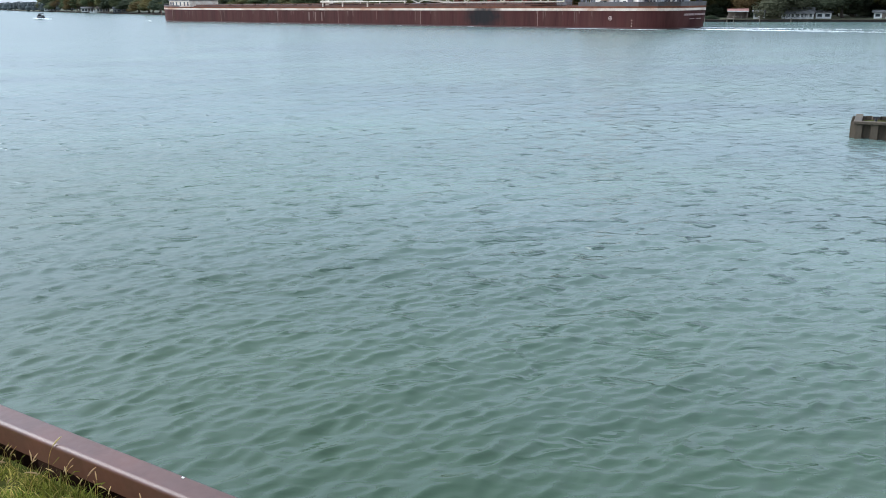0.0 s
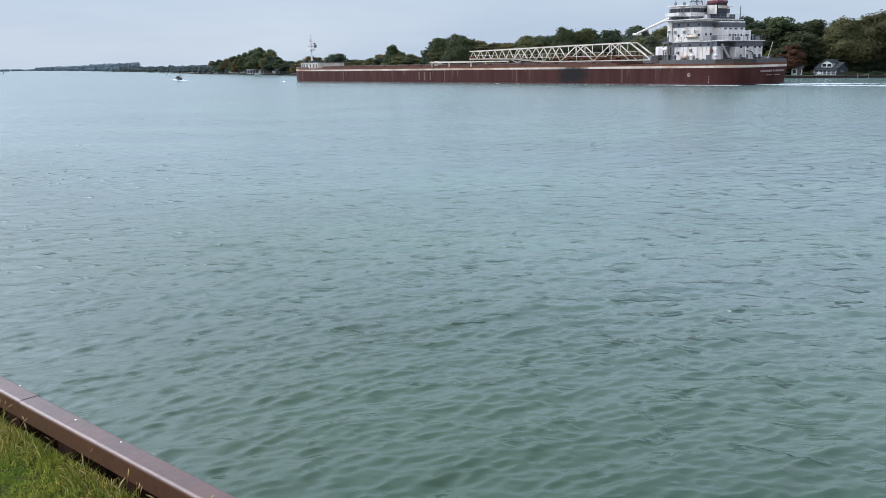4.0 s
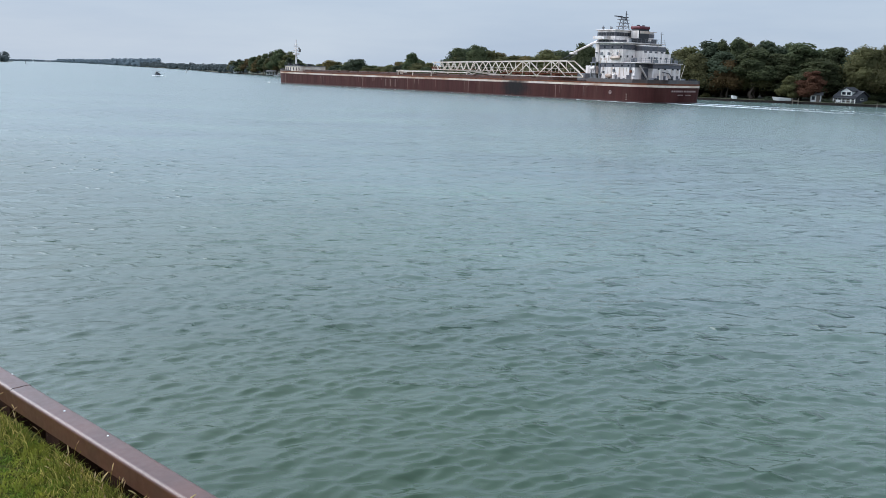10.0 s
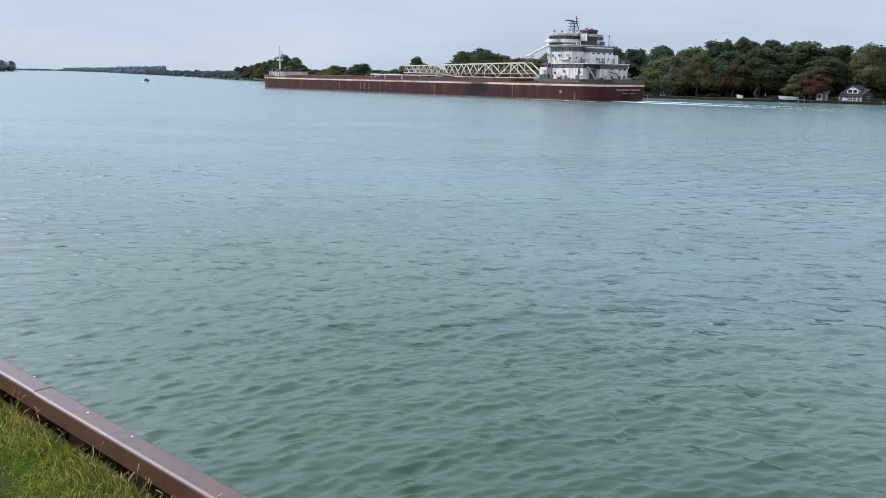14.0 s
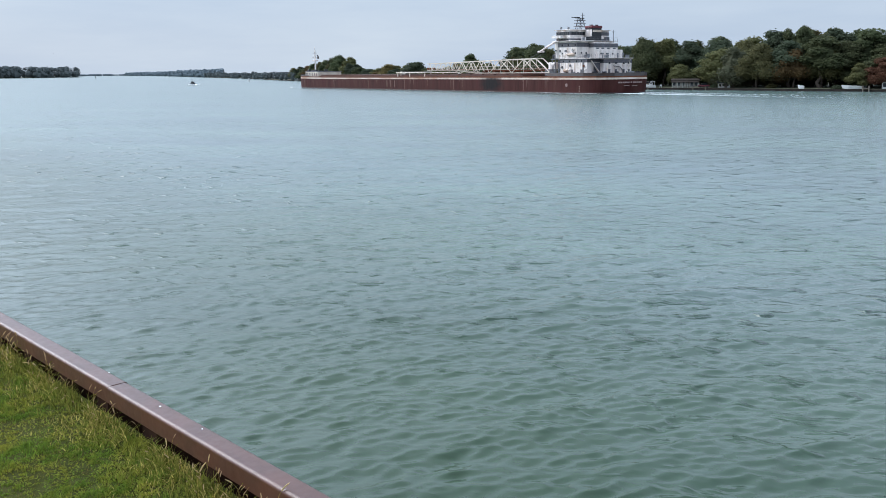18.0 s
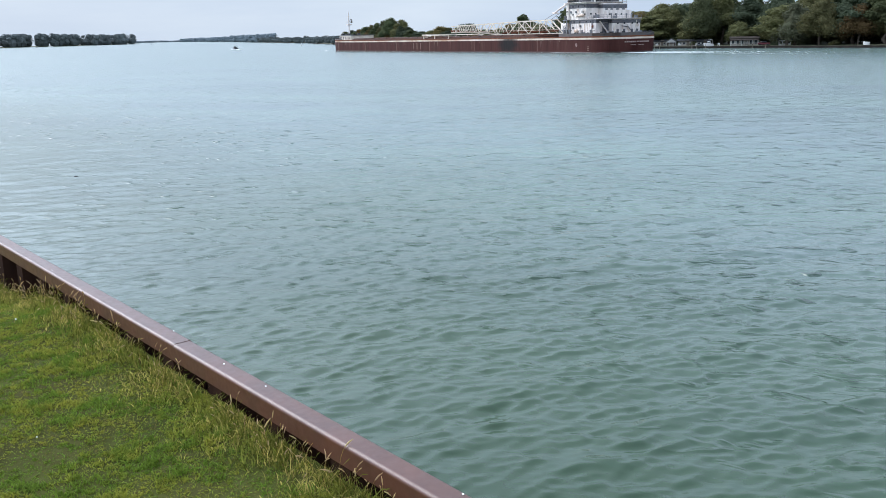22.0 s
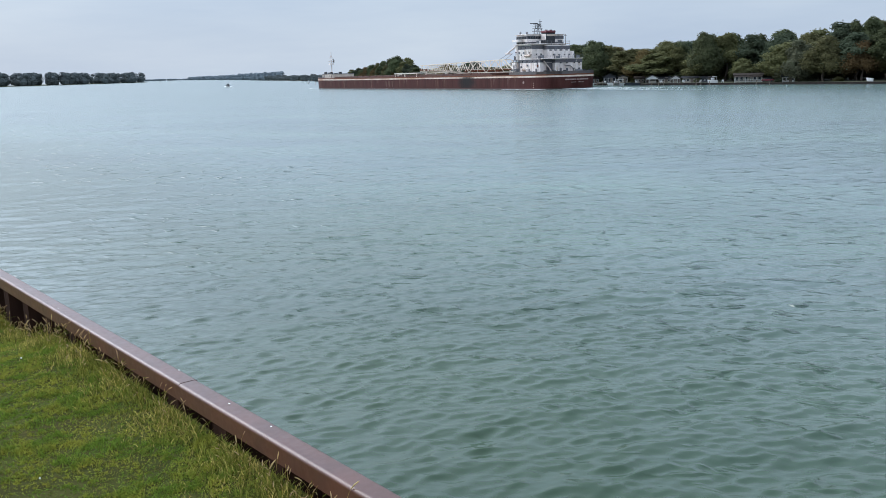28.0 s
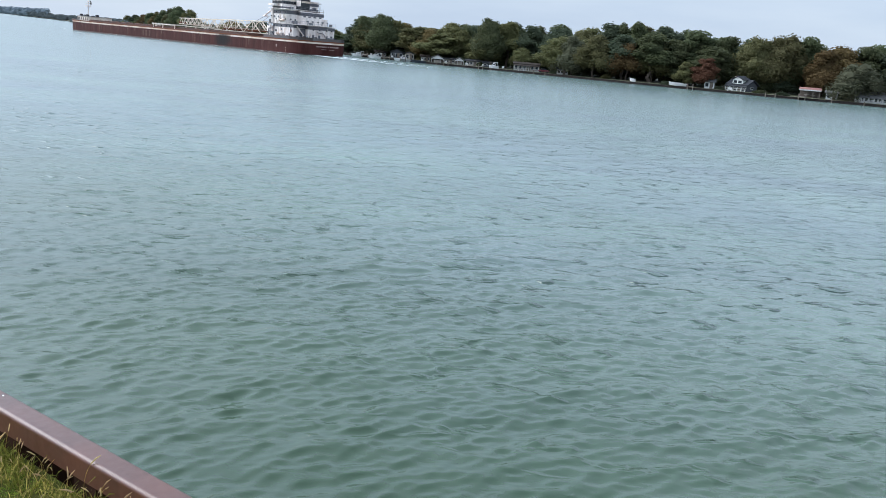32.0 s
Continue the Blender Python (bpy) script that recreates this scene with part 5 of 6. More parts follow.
TREE_WORDS = {0: "broad green broadleaf tree", 1: "olive green broadleaf tree", 2: "yellowing broadleaf tree", 3: "rust-red autumn tree",
              4: "pale grey-green willow tree", 5: "tall dark green tree"}
PROTOS = {}


def tree_kind(kind, shape):
    """Crown and trunk meshes of one colour and shape, 10 m high."""
    key = (kind, shape)
    if key not in PROTOS:
        wide = (7.6, 9.0, 6.0)[shape]
        PROTOS[key] = (crown_mesh("crown", 20 + kind * 7 + shape, LEAVES[kind], wide, 10.0, (13, 16, 11)[shape], 7000, 0.135, (0.14, 0.2, 0.3)[shape], 0.9 if kind == 4 else 0.0), trunk_mesh(kind * 5 + shape, 8.0, 0.22))
    return PROTOS[key]


def plant(x, y, z, high, wide, kind, shape, turn, words=""):
    crown, trunk = tree_kind(kind, shape)
    t = thing("tree", (words or TREE_WORDS[kind]) + " on the far river bank", "tree", pose(x, y, z, 0, 0, turn), "trees on the far bank")
    base = (7.6, 9.0, 6.0)[shape]
    sc = Matrix.Diagonal((wide / base * 1.5, wide / base * 1.5, high / 8.75, 1))
    part("crown", crown, None, t, at=sc)
    part("trunk", trunk, None, t, at=sc)


TOP_AZ = (-60, -40, -30, -21, -19.8, -18, -16.5, -14.7, -12, -9.5, -7, -5, -3, -1.5, 0, 1.6, 2.5, 3.4, 5, 7, 8.2, 9.4, 10.4, 11.3, 12.4, 13.6, 14.7, 15.8, 17.5, 18.6, 20, 20.8, 21.7, 22.6, 24)
TOP_Z = (17, 17, 17, 17.2, 14.4, 16.4, 17.3, 15.7, 16.2, 18.2, 18.3, 16, 15.9, 15.5, 17, 17.1, 14.5, 15.7, 13, 13.3, 16.3, 15, 9.8, 11.3, 14, 9.9, 8.9, 11.9, 11.3, 9.4, 16.3, 17.3, 14.3, 12, 9.4)


def build_woods():
    rng = random.Random(4)
    marked = [(-11.7, 9, 8.6, 7.6, 3, 0), (-7.0, 11, 11.5, 9.0, 2, 1), (-8.6, 14, 14.5, 10, 1, 1), (-20.1, 8, 10.5, 12.5, 4, 1), (-3.6, 9, 12.5, 10, 4, 0), (-5.0, 9, 13.0, 11, 1, 1),
              (-0.6, 14, 7.4, 8.5, 1, 1), (-10.6, 8, 7, 6, 1, 0), (-14.6, 22, 15.5, 13, 1, 1), (-18.3, 20, 13.5, 11, 2, 0), (6.0, 21, 10.5, 8.5, 1, 0), (3.3, 21, 12, 8.5, 1, 0), (20.6, 14, 17.4, 13, 0, 1),
              (12.4, 12, 13.2, 7, 0, 2), (15.8, 16, 11, 15, 5, 1), (17.4, 15, 10.4, 12, 2, 1), (9.3, 16, 15.2, 11, 0, 0), (8.2, 15, 16.0, 12, 0, 1), (1.6, 14, 16.4, 11, 0, 1), (-7.3, 24, 17.8, 6.5, 0, 2), (-6.5, 24, 17.2, 6, 0, 2)]
    for az, inland, high, wide, kind, shape in marked:
        x, y = spot_on_bank(az, inland)
        plant(x, y, LAND, high - LAND + 0.6, wide, kind, shape, rng.uniform(0, 360))
    for row, (i0, i1, share) in enumerate(((12, 19, 0.80), (22, 30, 0.99), (36, 52, 0.97))):
        az = -58.0
        while az < 23.5:
            d = bank(az)
            wide = rng.uniform(10, 16) * (1.0 if az < 10 else 0.8)
            step = math.degrees(wide * 0.74 / (d + i0)) * (0.75 if az > 2 else 0.95)
            inland = rng.uniform(i0, i1) + (4 if row == 0 and 0.4 < az < 10 else 0)
            top = float(np.interp(az, TOP_AZ, TOP_Z)) - 7.1
            top = 7.1 + top * (d + inland) / (d + 12) if row else top + 7.1
            high = (top - LAND) * share * rng.uniform(0.93, 1.03) * (0.84 if 10 < az < 19.5 else 1.0)
            if not (row == 0 and (rng.random() < 0.3 or (-21.6 < az < -12.6) or (-2.2 < az < 0.4))) and not (row == 2 and az > 16):
                kind = rng.choices((0, 1, 2, 5), (5, 3, 0.7 if az > -14 else 1.6, 4))[0]
                if az > 10:
                    kind = rng.choices((0, 1, 2, 5), (4, 4, 1.5, 3))[0]
                x, y = spot_on_bank(az, inland)
                plant(x, y, LAND + 0.2, high, wide, kind, rng.choice((0, 0, 1, 2)), rng.uniform(0, 360))
            az += step
    # dark undergrowth that closes the gaps between the trunks
    az = -58.0
    while az < 12:
        inland = rng.uniform(21, 34)
        x, y = spot_on_bank(az, inland)
        plant(x, y, LAND - 0.4, rng.uniform(4.2, 7.0), rng.uniform(7, 10), rng.choice((0, 5, 5, 1)), rng.choice((0, 1)), rng.uniform(0, 360), "low dark shrubby tree")
        az += math.degrees(5.4 / (bank(az) + 26))


build_woods()


def far_belt(name, pts, mat, low, high, step, seed, label, z0=0.8, depth=40):
    """A distant wood: many small crowns along a line of (x, y), joined; its height swells and sinks along the line."""
    rng = random.Random(seed)
    s = Solid()
    for (ax, ay), (bx, by) in zip(pts[:-1], pts[1:]):
        n = max(1, int(math.hypot(bx - ax, by - ay) / step))
        for k in range(n):
            t = (k + rng.random()) / n
            x, y = ax + (bx - ax) * t + rng.uniform(-depth, depth) * 0.5, ay + (by - ay) * t + rng.uniform(0, depth)
            swell = noise.noise((x * 0.12 / high, y * 0.12 / high, seed)) + 0.5 * noise.noise((x * 0.4 / high, y * 0.4 / high, seed + 5))
            h = low + (high - low) * min(1.1, max(0.15, 0.5 + 0.6 * swell + rng.uniform(-0.1, 0.1)))
            w = h * rng.uniform(0.36, 0.56)
            for j in range(3):
                a, r = rng.uniform(0, math.tau), w * rng.uniform(0.4, 0.62)
                s.ball((x + 0.45 * w * math.cos(a), y + 0.45 * w * math.sin(a), z0 + h - r * 0.9 - h * 0.22 * j), r, r, r * 0.9, rng, 0.16, 5, 7)
            s.ball((x, y, z0 + h * 0.3), w * 0.75, w * 0.75, h * 0.34, rng, 0.15, 4, 7)
            for j in range(110):
                a, e = rng.uniform(0, math.tau), rng.uniform(-0.5, 1.0)
                c = math.sqrt(max(0, 1 - e * e)) * rng.uniform(0.8, 1.08)
                p = Vector((x + w * c * math.cos(a), y + w * c * math.sin(a), z0 + h * (0.55 + 0.45 * e)))
                up = Vector((rng.gauss(0, 1), rng.gauss(0, 1), rng.gauss(0.4, 1))).normalized()
                u = up.cross(Vector((0.3, 0.2, 1))).normalized() * h * rng.uniform(0.022, 0.055)
                v = up.cross(u).normalized() * h * rng.uniform(0.022, 0.055)
                s.add([p - u - v * 0.6, p + u * 0.7 - v, p + u + v * 0.7, p - u * 0.6 + v], [(0, 1, 2, 3)])
    return tagged(part(name, s, mat), label, "woods", kind="stuff")


def polar(az, d):
    p = bearing(az) * d
    return p.x, p.y


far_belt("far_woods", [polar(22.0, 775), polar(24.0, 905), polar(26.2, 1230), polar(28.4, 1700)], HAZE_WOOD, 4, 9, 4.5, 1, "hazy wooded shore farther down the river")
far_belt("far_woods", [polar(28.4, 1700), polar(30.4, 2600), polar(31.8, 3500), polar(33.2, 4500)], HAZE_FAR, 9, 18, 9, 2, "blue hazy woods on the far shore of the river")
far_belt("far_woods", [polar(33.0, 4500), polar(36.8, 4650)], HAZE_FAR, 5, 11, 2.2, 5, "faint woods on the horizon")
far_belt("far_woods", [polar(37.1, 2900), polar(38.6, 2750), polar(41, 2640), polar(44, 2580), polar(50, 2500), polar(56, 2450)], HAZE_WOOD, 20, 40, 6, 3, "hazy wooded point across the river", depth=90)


def build_point():
    """Low land under the far woods across the river."""
    s = Solid()
    line = [polar(35.6, 3000), polar(36.9, 2880), polar(38.6, 2690), polar(41, 2580), polar(44, 2520), polar(50, 2440), polar(57.2, 2380)]
    back = [polar(35.6, 3040), polar(37, 3600), polar(39, 3700), polar(42, 3700), polar(46, 3700), polar(51, 3700), polar(57.2, 3700)]
    n = len(line)
    s.add([(*p, -0.5) for p in line] + [(*p, 1.0) for p in line] + [(*p, 1.3) for p in back], [(i, i + 1, n + i + 1, n + i) for i in range(n - 1)] + [(n + i, n + i + 1, 2 * n + i + 1, 2 * n + i) for i in range(n - 1)])
    tagged(part("ground_point", s, BANK), "low wooded point of land across the river", "ground", kind="structure")


build_point()


# ---- houses, sheds, boats along the far bank ----
def gable_roof(s, x0, x1, y0, y1, z, rise, over=0.5, along="x"):
    """A solid gabled roof with eaves."""
    x0, x1, y0, y1 = x0 - over, x1 + over, y0 - over, y1 + over
    t = 0.22
    if along == "x":
        m = (y0 + y1) / 2
        low = [(x0, y0, z), (x1, y0, z), (x1, m, z + rise), (x0, m, z + rise), (x0, y1, z), (x1, y1, z)]
    else:
        m = (x0 + x1) / 2
        low = [(x0, y0, z), (x0, y1, z), (m, y1, z + rise), (m, y0, z + rise), (x1, y0, z), (x1, y1, z)]
    top = [(x, y, zz + t) for x, y, zz in low]
    s.add(low + top, [(0, 3, 2, 1), (3, 4, 5, 2), (6, 7, 8, 9), (9, 8, 11, 10), (0, 1, 7, 6), (4, 10, 11, 5), (0, 6, 9, 3), (3, 9, 10, 4), (1, 2, 8, 7), (2, 5, 11, 8)])
    return s


def gable_ends(s, x0, x1, y0, y1, z, rise, along):
    if along == "x":
        m = (y0 + y1) / 2
        for x in (x0, x1):
            s.add([(x, y0, z), (x, y1, z), (x, m, z + rise * 0.97)], [(0, 1, 2), (2, 1, 0)][:1])
    else:
        m = (x0 + x1) / 2
        for y in (y0, y1):
            s.add([(x0, y, z), (x1, y, z), (m, y, z + rise * 0.97)], [(0, 1, 2)])
    return s


def house(az, inland, w, d, wall_h, rise, side, roof, along="x", label="", wins=4, door=True, chimney=None, dormer=False, porch=0.0, turn=0.0, name="house"):
    """A house facing the river: local -y looks at the water."""
    x, y = spot_on_bank(az, inland)
    h = thing(name, label, "house" if name == "house" else name.replace("_", " "), pose(x, y, LAND + 0.1, 0, 0, az + turn))
    s = Solid().box(-w / 2, w / 2, -d / 2, d / 2, -0.3, wall_h)
    gable_ends(s, -w / 2, w / 2, -d / 2, d / 2, wall_h, rise, along)
    part("wall", s, SIDING[side], h)
    part("roof", gable_roof(Solid(), -w / 2, w / 2, -d / 2, d / 2, wall_h, rise, 0.5, along), SHINGLE[roof], h)
    yy = -d / 2
    for k in range(wins):
        c = -w / 2 + w * (k + 0.5) / wins
        win = part("window", Solid().box(c - w / wins * 0.36, c + w / wins * 0.36, yy - 0.06, yy + 0.02, 0.45, wall_h - 0.22), TRIM, h)
        part("pane", Solid().box(c - w / wins * 0.29, c + w / wins * 0.29, yy - 0.08, yy, 0.53, wall_h - 0.30), GLASS, win)
    for sx in (-1, 1):
        win = part("window", Solid().box(sx * w / 2 - 0.05, sx * w / 2 + 0.05, -1.0, 0.6, 0.8, wall_h - 0.4), TRIM, h)
        part("pane", Solid().box(sx * w / 2 - 0.07, sx * w / 2 + 0.07, -0.9, 0.5, 0.9, wall_h - 0.5), GLASS, win)
    if door:
        part("door", Solid().box(w * 0.04, w * 0.04 + 0.95, yy - 0.1, yy + 0.02, -0.1, 2.05), TIMBER, h)
    if chimney:
        part("chimney", Solid().box(chimney - 0.45, chimney + 0.45, -0.4, 0.5, wall_h, wall_h + rise + 1.0, 0.04), BRICK, h, "pale brick chimney")
    if dormer:
        dm = part("dormer", gable_ends(Solid().box(-1.7, 1.7, yy - 0.1, 0.4, wall_h + 0.2, wall_h + 1.6), -1.7, 1.7, yy - 0.1, 0.4, wall_h + 1.6, 1.0, "y"), SIDING[0], h, "white gabled dormer")
        part("dormer_roof", gable_roof(Solid(), -1.7, 1.7, yy - 0.2, 0.6, wall_h + 1.55, 1.05, 0.35, "y"), SHINGLE[roof], dm)
        for c in (-0.8, 0.8):
            part("pane", Solid().box(c - 0.6, c + 0.6, yy - 0.16, yy, wall_h + 0.6, wall_h + 1.4), GLASS, dm)
    if porch:
        p = part("porch_roof", Solid().add([(-w / 2 - .3, yy - porch, wall_h - 0.55), (w / 2 + .3, yy - porch, wall_h - 0.55), (w / 2 + .3, yy, wall_h + 0.05), (-w / 2 - .3, yy, wall_h + 0.05),
                                            (-w / 2 - .3, yy - porch, wall_h - 0.38), (w / 2 + .3, yy - porch, wall_h - 0.38), (w / 2 + .3, yy, wall_h + 0.22), (-w / 2 - .3, yy, wall_h + 0.22)],
                                           [(3, 2, 1, 0), (4, 5, 6, 7), (0, 1, 5, 4), (1, 2, 6, 5), (3, 0, 4, 7)]), SHINGLE[roof], h)
        for k in range(6):
            c = -w / 2 + w * k / 5
            part("porch_post", Solid().box(c - 0.09, c + 0.09, yy - porch + 0.1, yy - porch + 0.28, -0.2, wall_h - 0.5), TRIM, h)
        part("porch_rail", Solid().box(-w / 2, w / 2, yy - porch + 0.12, yy - porch + 0.2, 0.75, 0.85).box(-w / 2, w / 2, yy - porch + 0.12, yy - porch + 0.2, 0.1, 0.2), TRIM, h)
    return h


def boathouse(az, inland, w, d, hgt, rise, roof, label):
    """An open-fronted boathouse: posts, a white gable towards the river, dark inside."""
    x, y = spot_on_bank(az, inland)
    h = thing("boathouse", label, "boathouse", pose(x, y, LAND + 0.1, 0, 0, az))
    part("roof", gable_roof(Solid(), -w / 2, w / 2, -d / 2, d / 2, hgt, rise, 0.35, "y"), SHINGLE[roof], h)
    part("gable", Solid().prism([(-w / 2, -d / 2), (w / 2, -d / 2), (w / 2, -d / 2 + 0.1), (-w / 2, -d / 2 + 0.1)], hgt - 0.2, hgt)
         .add([(-w / 2, -d / 2, hgt), (w / 2, -d / 2, hgt), (0, -d / 2, hgt + rise * 0.97)], [(0, 1, 2)]), SIDING[0], h, "white gable")
    part("back_wall", Solid().box(-w / 2, w / 2, d / 2 - 0.15, d / 2, -0.2, hgt), TIMBER, h)
    for sx in (-1, 1):
        part("side_wall", Solid().box(sx * w / 2 - 0.07, sx * w / 2 + 0.07, -d / 2 + 1.2, d / 2 - 0.2, -0.2, hgt), SIDING[2], h)
        for k in range(2):
            c = sx * (w / 2 - 0.1 - k * w * 0.27)
            part("post", Solid().box(c - 0.09, c + 0.09, -d / 2 + 0.12, -d / 2 + 0.3, -0.2, hgt - 0.2), TRIM, h)
    part("counter", Solid().box(-w * 0.3, w * 0.3, -d / 2 + 0.5, -d / 2 + 0.8, 0, 0.8), SIDING[2], h)


def pavilion(az, inland, w, d, hgt, roof, label):
    x, y = spot_on_bank(az, inland)
    h = thing("pavilion", label, "pavilion", pose(x, y, LAND + 0.1, 0, 0, az))
    part("roof", gable_roof(Solid(), -w / 2, w / 2, -d / 2, d / 2, hgt, 0.6, 0.4), SHINGLE[roof], h, "red metal roof")
    part("fascia", Solid().box(-w / 2 - .4, w / 2 + .4, -d / 2 - .46, -d / 2 - .4, hgt - 0.12, hgt + 0.22), TRIM, h)
    for k in range(4):
        for yy in (-d / 2, d / 2):
            c = -w / 2 + w * k / 3
            part("post", Solid().box(c - 0.12, c + 0.12, yy - 0.12, yy + 0.12, -0.2, hgt), TIMBER, h)
    part("back_wall", Solid().box(-w / 2, w / 2, d / 2 - 0.4, d / 2 - 0.2, 0, hgt), TIMBER, h)
    part("table", Solid().box(-1.4, 1.4, -0.6, 0.4, 0.7, 0.78).box(-1.1, -0.9, -0.3, 0.1, 0, 0.7).box(0.9, 1.1, -0.3, 0.1, 0, 0.7), TRIM, h)


def dock(az, out, w, label="grey timber boat dock on posts at the far bank"):
    x, y = spot_on_bank(az, 0)
    h = thing("boat_dock", label, "dock", pose(x, y, 0, 0, 0, az), "docks along the far bank")
    pm = Solid().box(-w / 2, w / 2, -0.14, 0.14, 0.95, 1.02).mesh("plank", TIMBER)
    for k in range(int(out / 0.32)):
        part("plank", pm, TIMBER, h, at=pose(0, -0.2 - 0.32 * k, 0))
    for k in range(int(out / 2.4) + 1):
        for sx in (-1, 1):
            part("post", Solid().rod((sx * w / 2, -0.4 - 2.4 * k, -1.5), (sx * w / 2, -0.4 - 2.4 * k, 1.75), 0.13, n=6), TIMBER, h)


def moored_boat(az, inland, length, label, cabin=True, turn=90.0, lift=0.0, mat=BOATHULL):
    x, y = spot_on_bank(az, inland)
    b = thing("moored_boat", label, "boat", pose(x, y, lift, 0, 0, az + turn), "boats along the far bank")
    l, w = length / 2, length * 0.16
    s = Solid().add([(-w * .7, -l, 0), (w * .7, -l, 0), (w * .8, l * .3, 0), (0, l * .85, 0.15), (-w * .8, l * .3, 0), (-w, -l, 0.8), (w, -l, 0.8), (w, l * .3, 0.95), (0, l, 1.15), (-w, l * .3, 0.95)],
                    [(4, 3, 2, 1, 0), (5, 6, 7, 8, 9), (0, 1, 6, 5), (1, 2, 7, 6), (2, 3, 8, 7), (3, 4, 9, 8), (4, 0, 5, 9)])
    part("hull", s, mat, b)
    if cabin:
        part("cabin", Solid().box(-w * .7, w * .7, -l * .35, l * .25, 0.85, 1.75, 0.12), BOATHULL, b)
        part("window", Solid().box(-w * .72, w * .72, -l * .28, l * .18, 1.2, 1.5), GLASS, b)
        part("canopy", Solid().box(-w * .75, w * .75, -l * .75, l * .1, 2.1, 2.2, 0.04).beam((-w * .6, -l * .7, 0.8), (-w * .6, -l * .7, 2.1), 0.06).beam((w * .6, -l * .7, 0.8), (w * .6, -l * .7, 2.1), 0.06), TRIM, b)


def build_settlement():
    house(-13.9, 10, 6.9, 5.6, 1.8, 1.6, 1, 0, "x", "grey shingled house with a white dormer among trees", 5, True, -2.2, True, 1.2, turn=-32)
    house(-21.0, 10, 8.6, 7, 1.9, 1.15, 0, 3, "x", "pale bungalow with a shallow grey roof at the water", 7, False, porch=1.2)
    house(-22.4, 11, 4.2, 5, 1.64, 0.50, 0, 3, "x", "white low annex beside the bungalow", 2, False, name="annex")
    house(-25.4, 12, 4.0, 4, 1.56, 0.58, 0, 3, "x", "small white cottage on the far bank", 2)
    house(-0.85, 9.5, 8.8, 5.4, 2.2, 0.6, 2, 1, "x", "house with a long white porch under trees", 6, True, porch=1.3)
    house(-3.1, 9, 3.8, 4, 1.56, 0.65, 0, 0, "x", "small white cottage under trees", 3)
    boathouse(4.73, 9, 4.8, 7, 1.55, 1.2, 3, "open boathouse with a white gable facing the river")
    house(5.5, 12, 3.4, 6, 1.6, 0.65, 2, 1, "x", "tan cottage with a low roof", 3)
    house(4.0, 12, 4.0, 6, 1.5, 0.58, 2, 0, "x", "white low cottage with a wide front", 4)
    boathouse(3.36, 9, 3.4, 5, 1.45, 1.05, 3, "small open boathouse with a white gable")
    house(2.5, 11, 5.2, 5, 1.56, 0.58, 2, 0, "x", "tan cottage with a grey roof", 4)
    house(1.5, 12, 4.2, 5, 1.48, 0.50, 1, 0, "x", "grey cottage beside a boat lift", 3)
    house(7.3, 12, 5.0, 6, 2.2, 1.2, 1, 0, "y", "grey gabled house by the docks", 3)
    house(6.5, 9, 3.6, 5, 2.13, 0.65, 2, 0, "y", "tan boathouse at the docks", 2)
    house(8.3, 14, 4.6, 6, 1.6, 0.86, 1, 1, "x", "grey cottage behind the docks", 4)
    house(-12.0, 9, 3.0, 3.2, 1.9, 0.8, 0, 3, "x", "small white garden shed under a red tree", 2, name="garden_shed")
    house(21.0, 9, 8, 7, 2.13, 1.08, 0, 3, "x", "white house on the distant shore", 4)
    house(20.2, 10, 7, 7, 2.30, 1.15, 2, 1, "x", "tan house on the distant shore", 4)
    house(19.2, 10, 9, 7, 2.13, 1.15, 1, 0, "x", "grey house on the distant shore", 4)
    house(23.0, 8, 9, 7, 1.97, 0.94, 0, 3, "x", "white house far down the river", 4)
    pavilion(-17.7, 9, 5.4, 4.6, 2.1, 2, "open riverside pavilion with a red metal roof")
    house(-18.9, 9, 3.2, 3, 1.8, 0.5, 0, 3, "x", "low white shed beside the pavilion", 2, name="garden_shed")
    for az, out, w in ((7.9, 9, 2.2), (6.9, 8, 2.0), (9.3, 10, 2.4), (4.2, 6, 1.8), (2.0, 6, 1.6), (21.6, 9, 2.0), (19.8, 9, 2), (22.6, 10, 2.2), (-17.3, 4, 1.8), (-10.9, 3, 1.6)):
        dock(az, out, w)
    moored_boat(-10.13, 2.5, 5.6, "white pontoon boat on the far bank", False, 90, LAND + 0.1)
    moored_boat(-7.43, 2.5, 2.0, "small white runabout on the bank", False, 70, LAND + 0.1)
    moored_boat(1.19, 2.0, 3.6, "white cabin cruiser on a lift", True, 80, LAND)
    moored_boat(6.9, -3.2, 7.5, "white cruiser moored at a dock", True, 95, 0.0)
    moored_boat(5.9, -2.6, 6.0, "dark hulled boat at the docks", False, 90, 0.0, NAVY)
    moored_boat(8.6, -3.0, 6.5, "white cruiser moored at a dock", True, 85, 0.0)
    moored_boat(9.7, -3.0, 6.0, "white motorboat moored at a dock", True, 92, 0.0)
    moored_boat(20.6, -4, 8, "white cruiser on the distant shore", True, 90, 0.0)
    x, y = spot_on_bank(-1.95, 5)
    c = thing("parked_car", "small red car parked on the far bank", "car", pose(x, y, LAND + 0.1, 0, 0, -2))
    part("body", Solid().box(-1.9, 1.9, -0.8, 0.8, 0.3, 0.9, 0.15), MAROON, c)
    part("cabin", Solid().box(-1.0, 1.1, -0.7, 0.7, 0.9, 1.4, 0.2), GLASS, c)
    for px in (-1.2, 1.2):
        for py in (-0.8, 0.8):
            part("wheel", Solid().rod((px, py - 0.08, 0.3), (px, py + 0.08, 0.3), 0.3, n=12), BLACK, c)


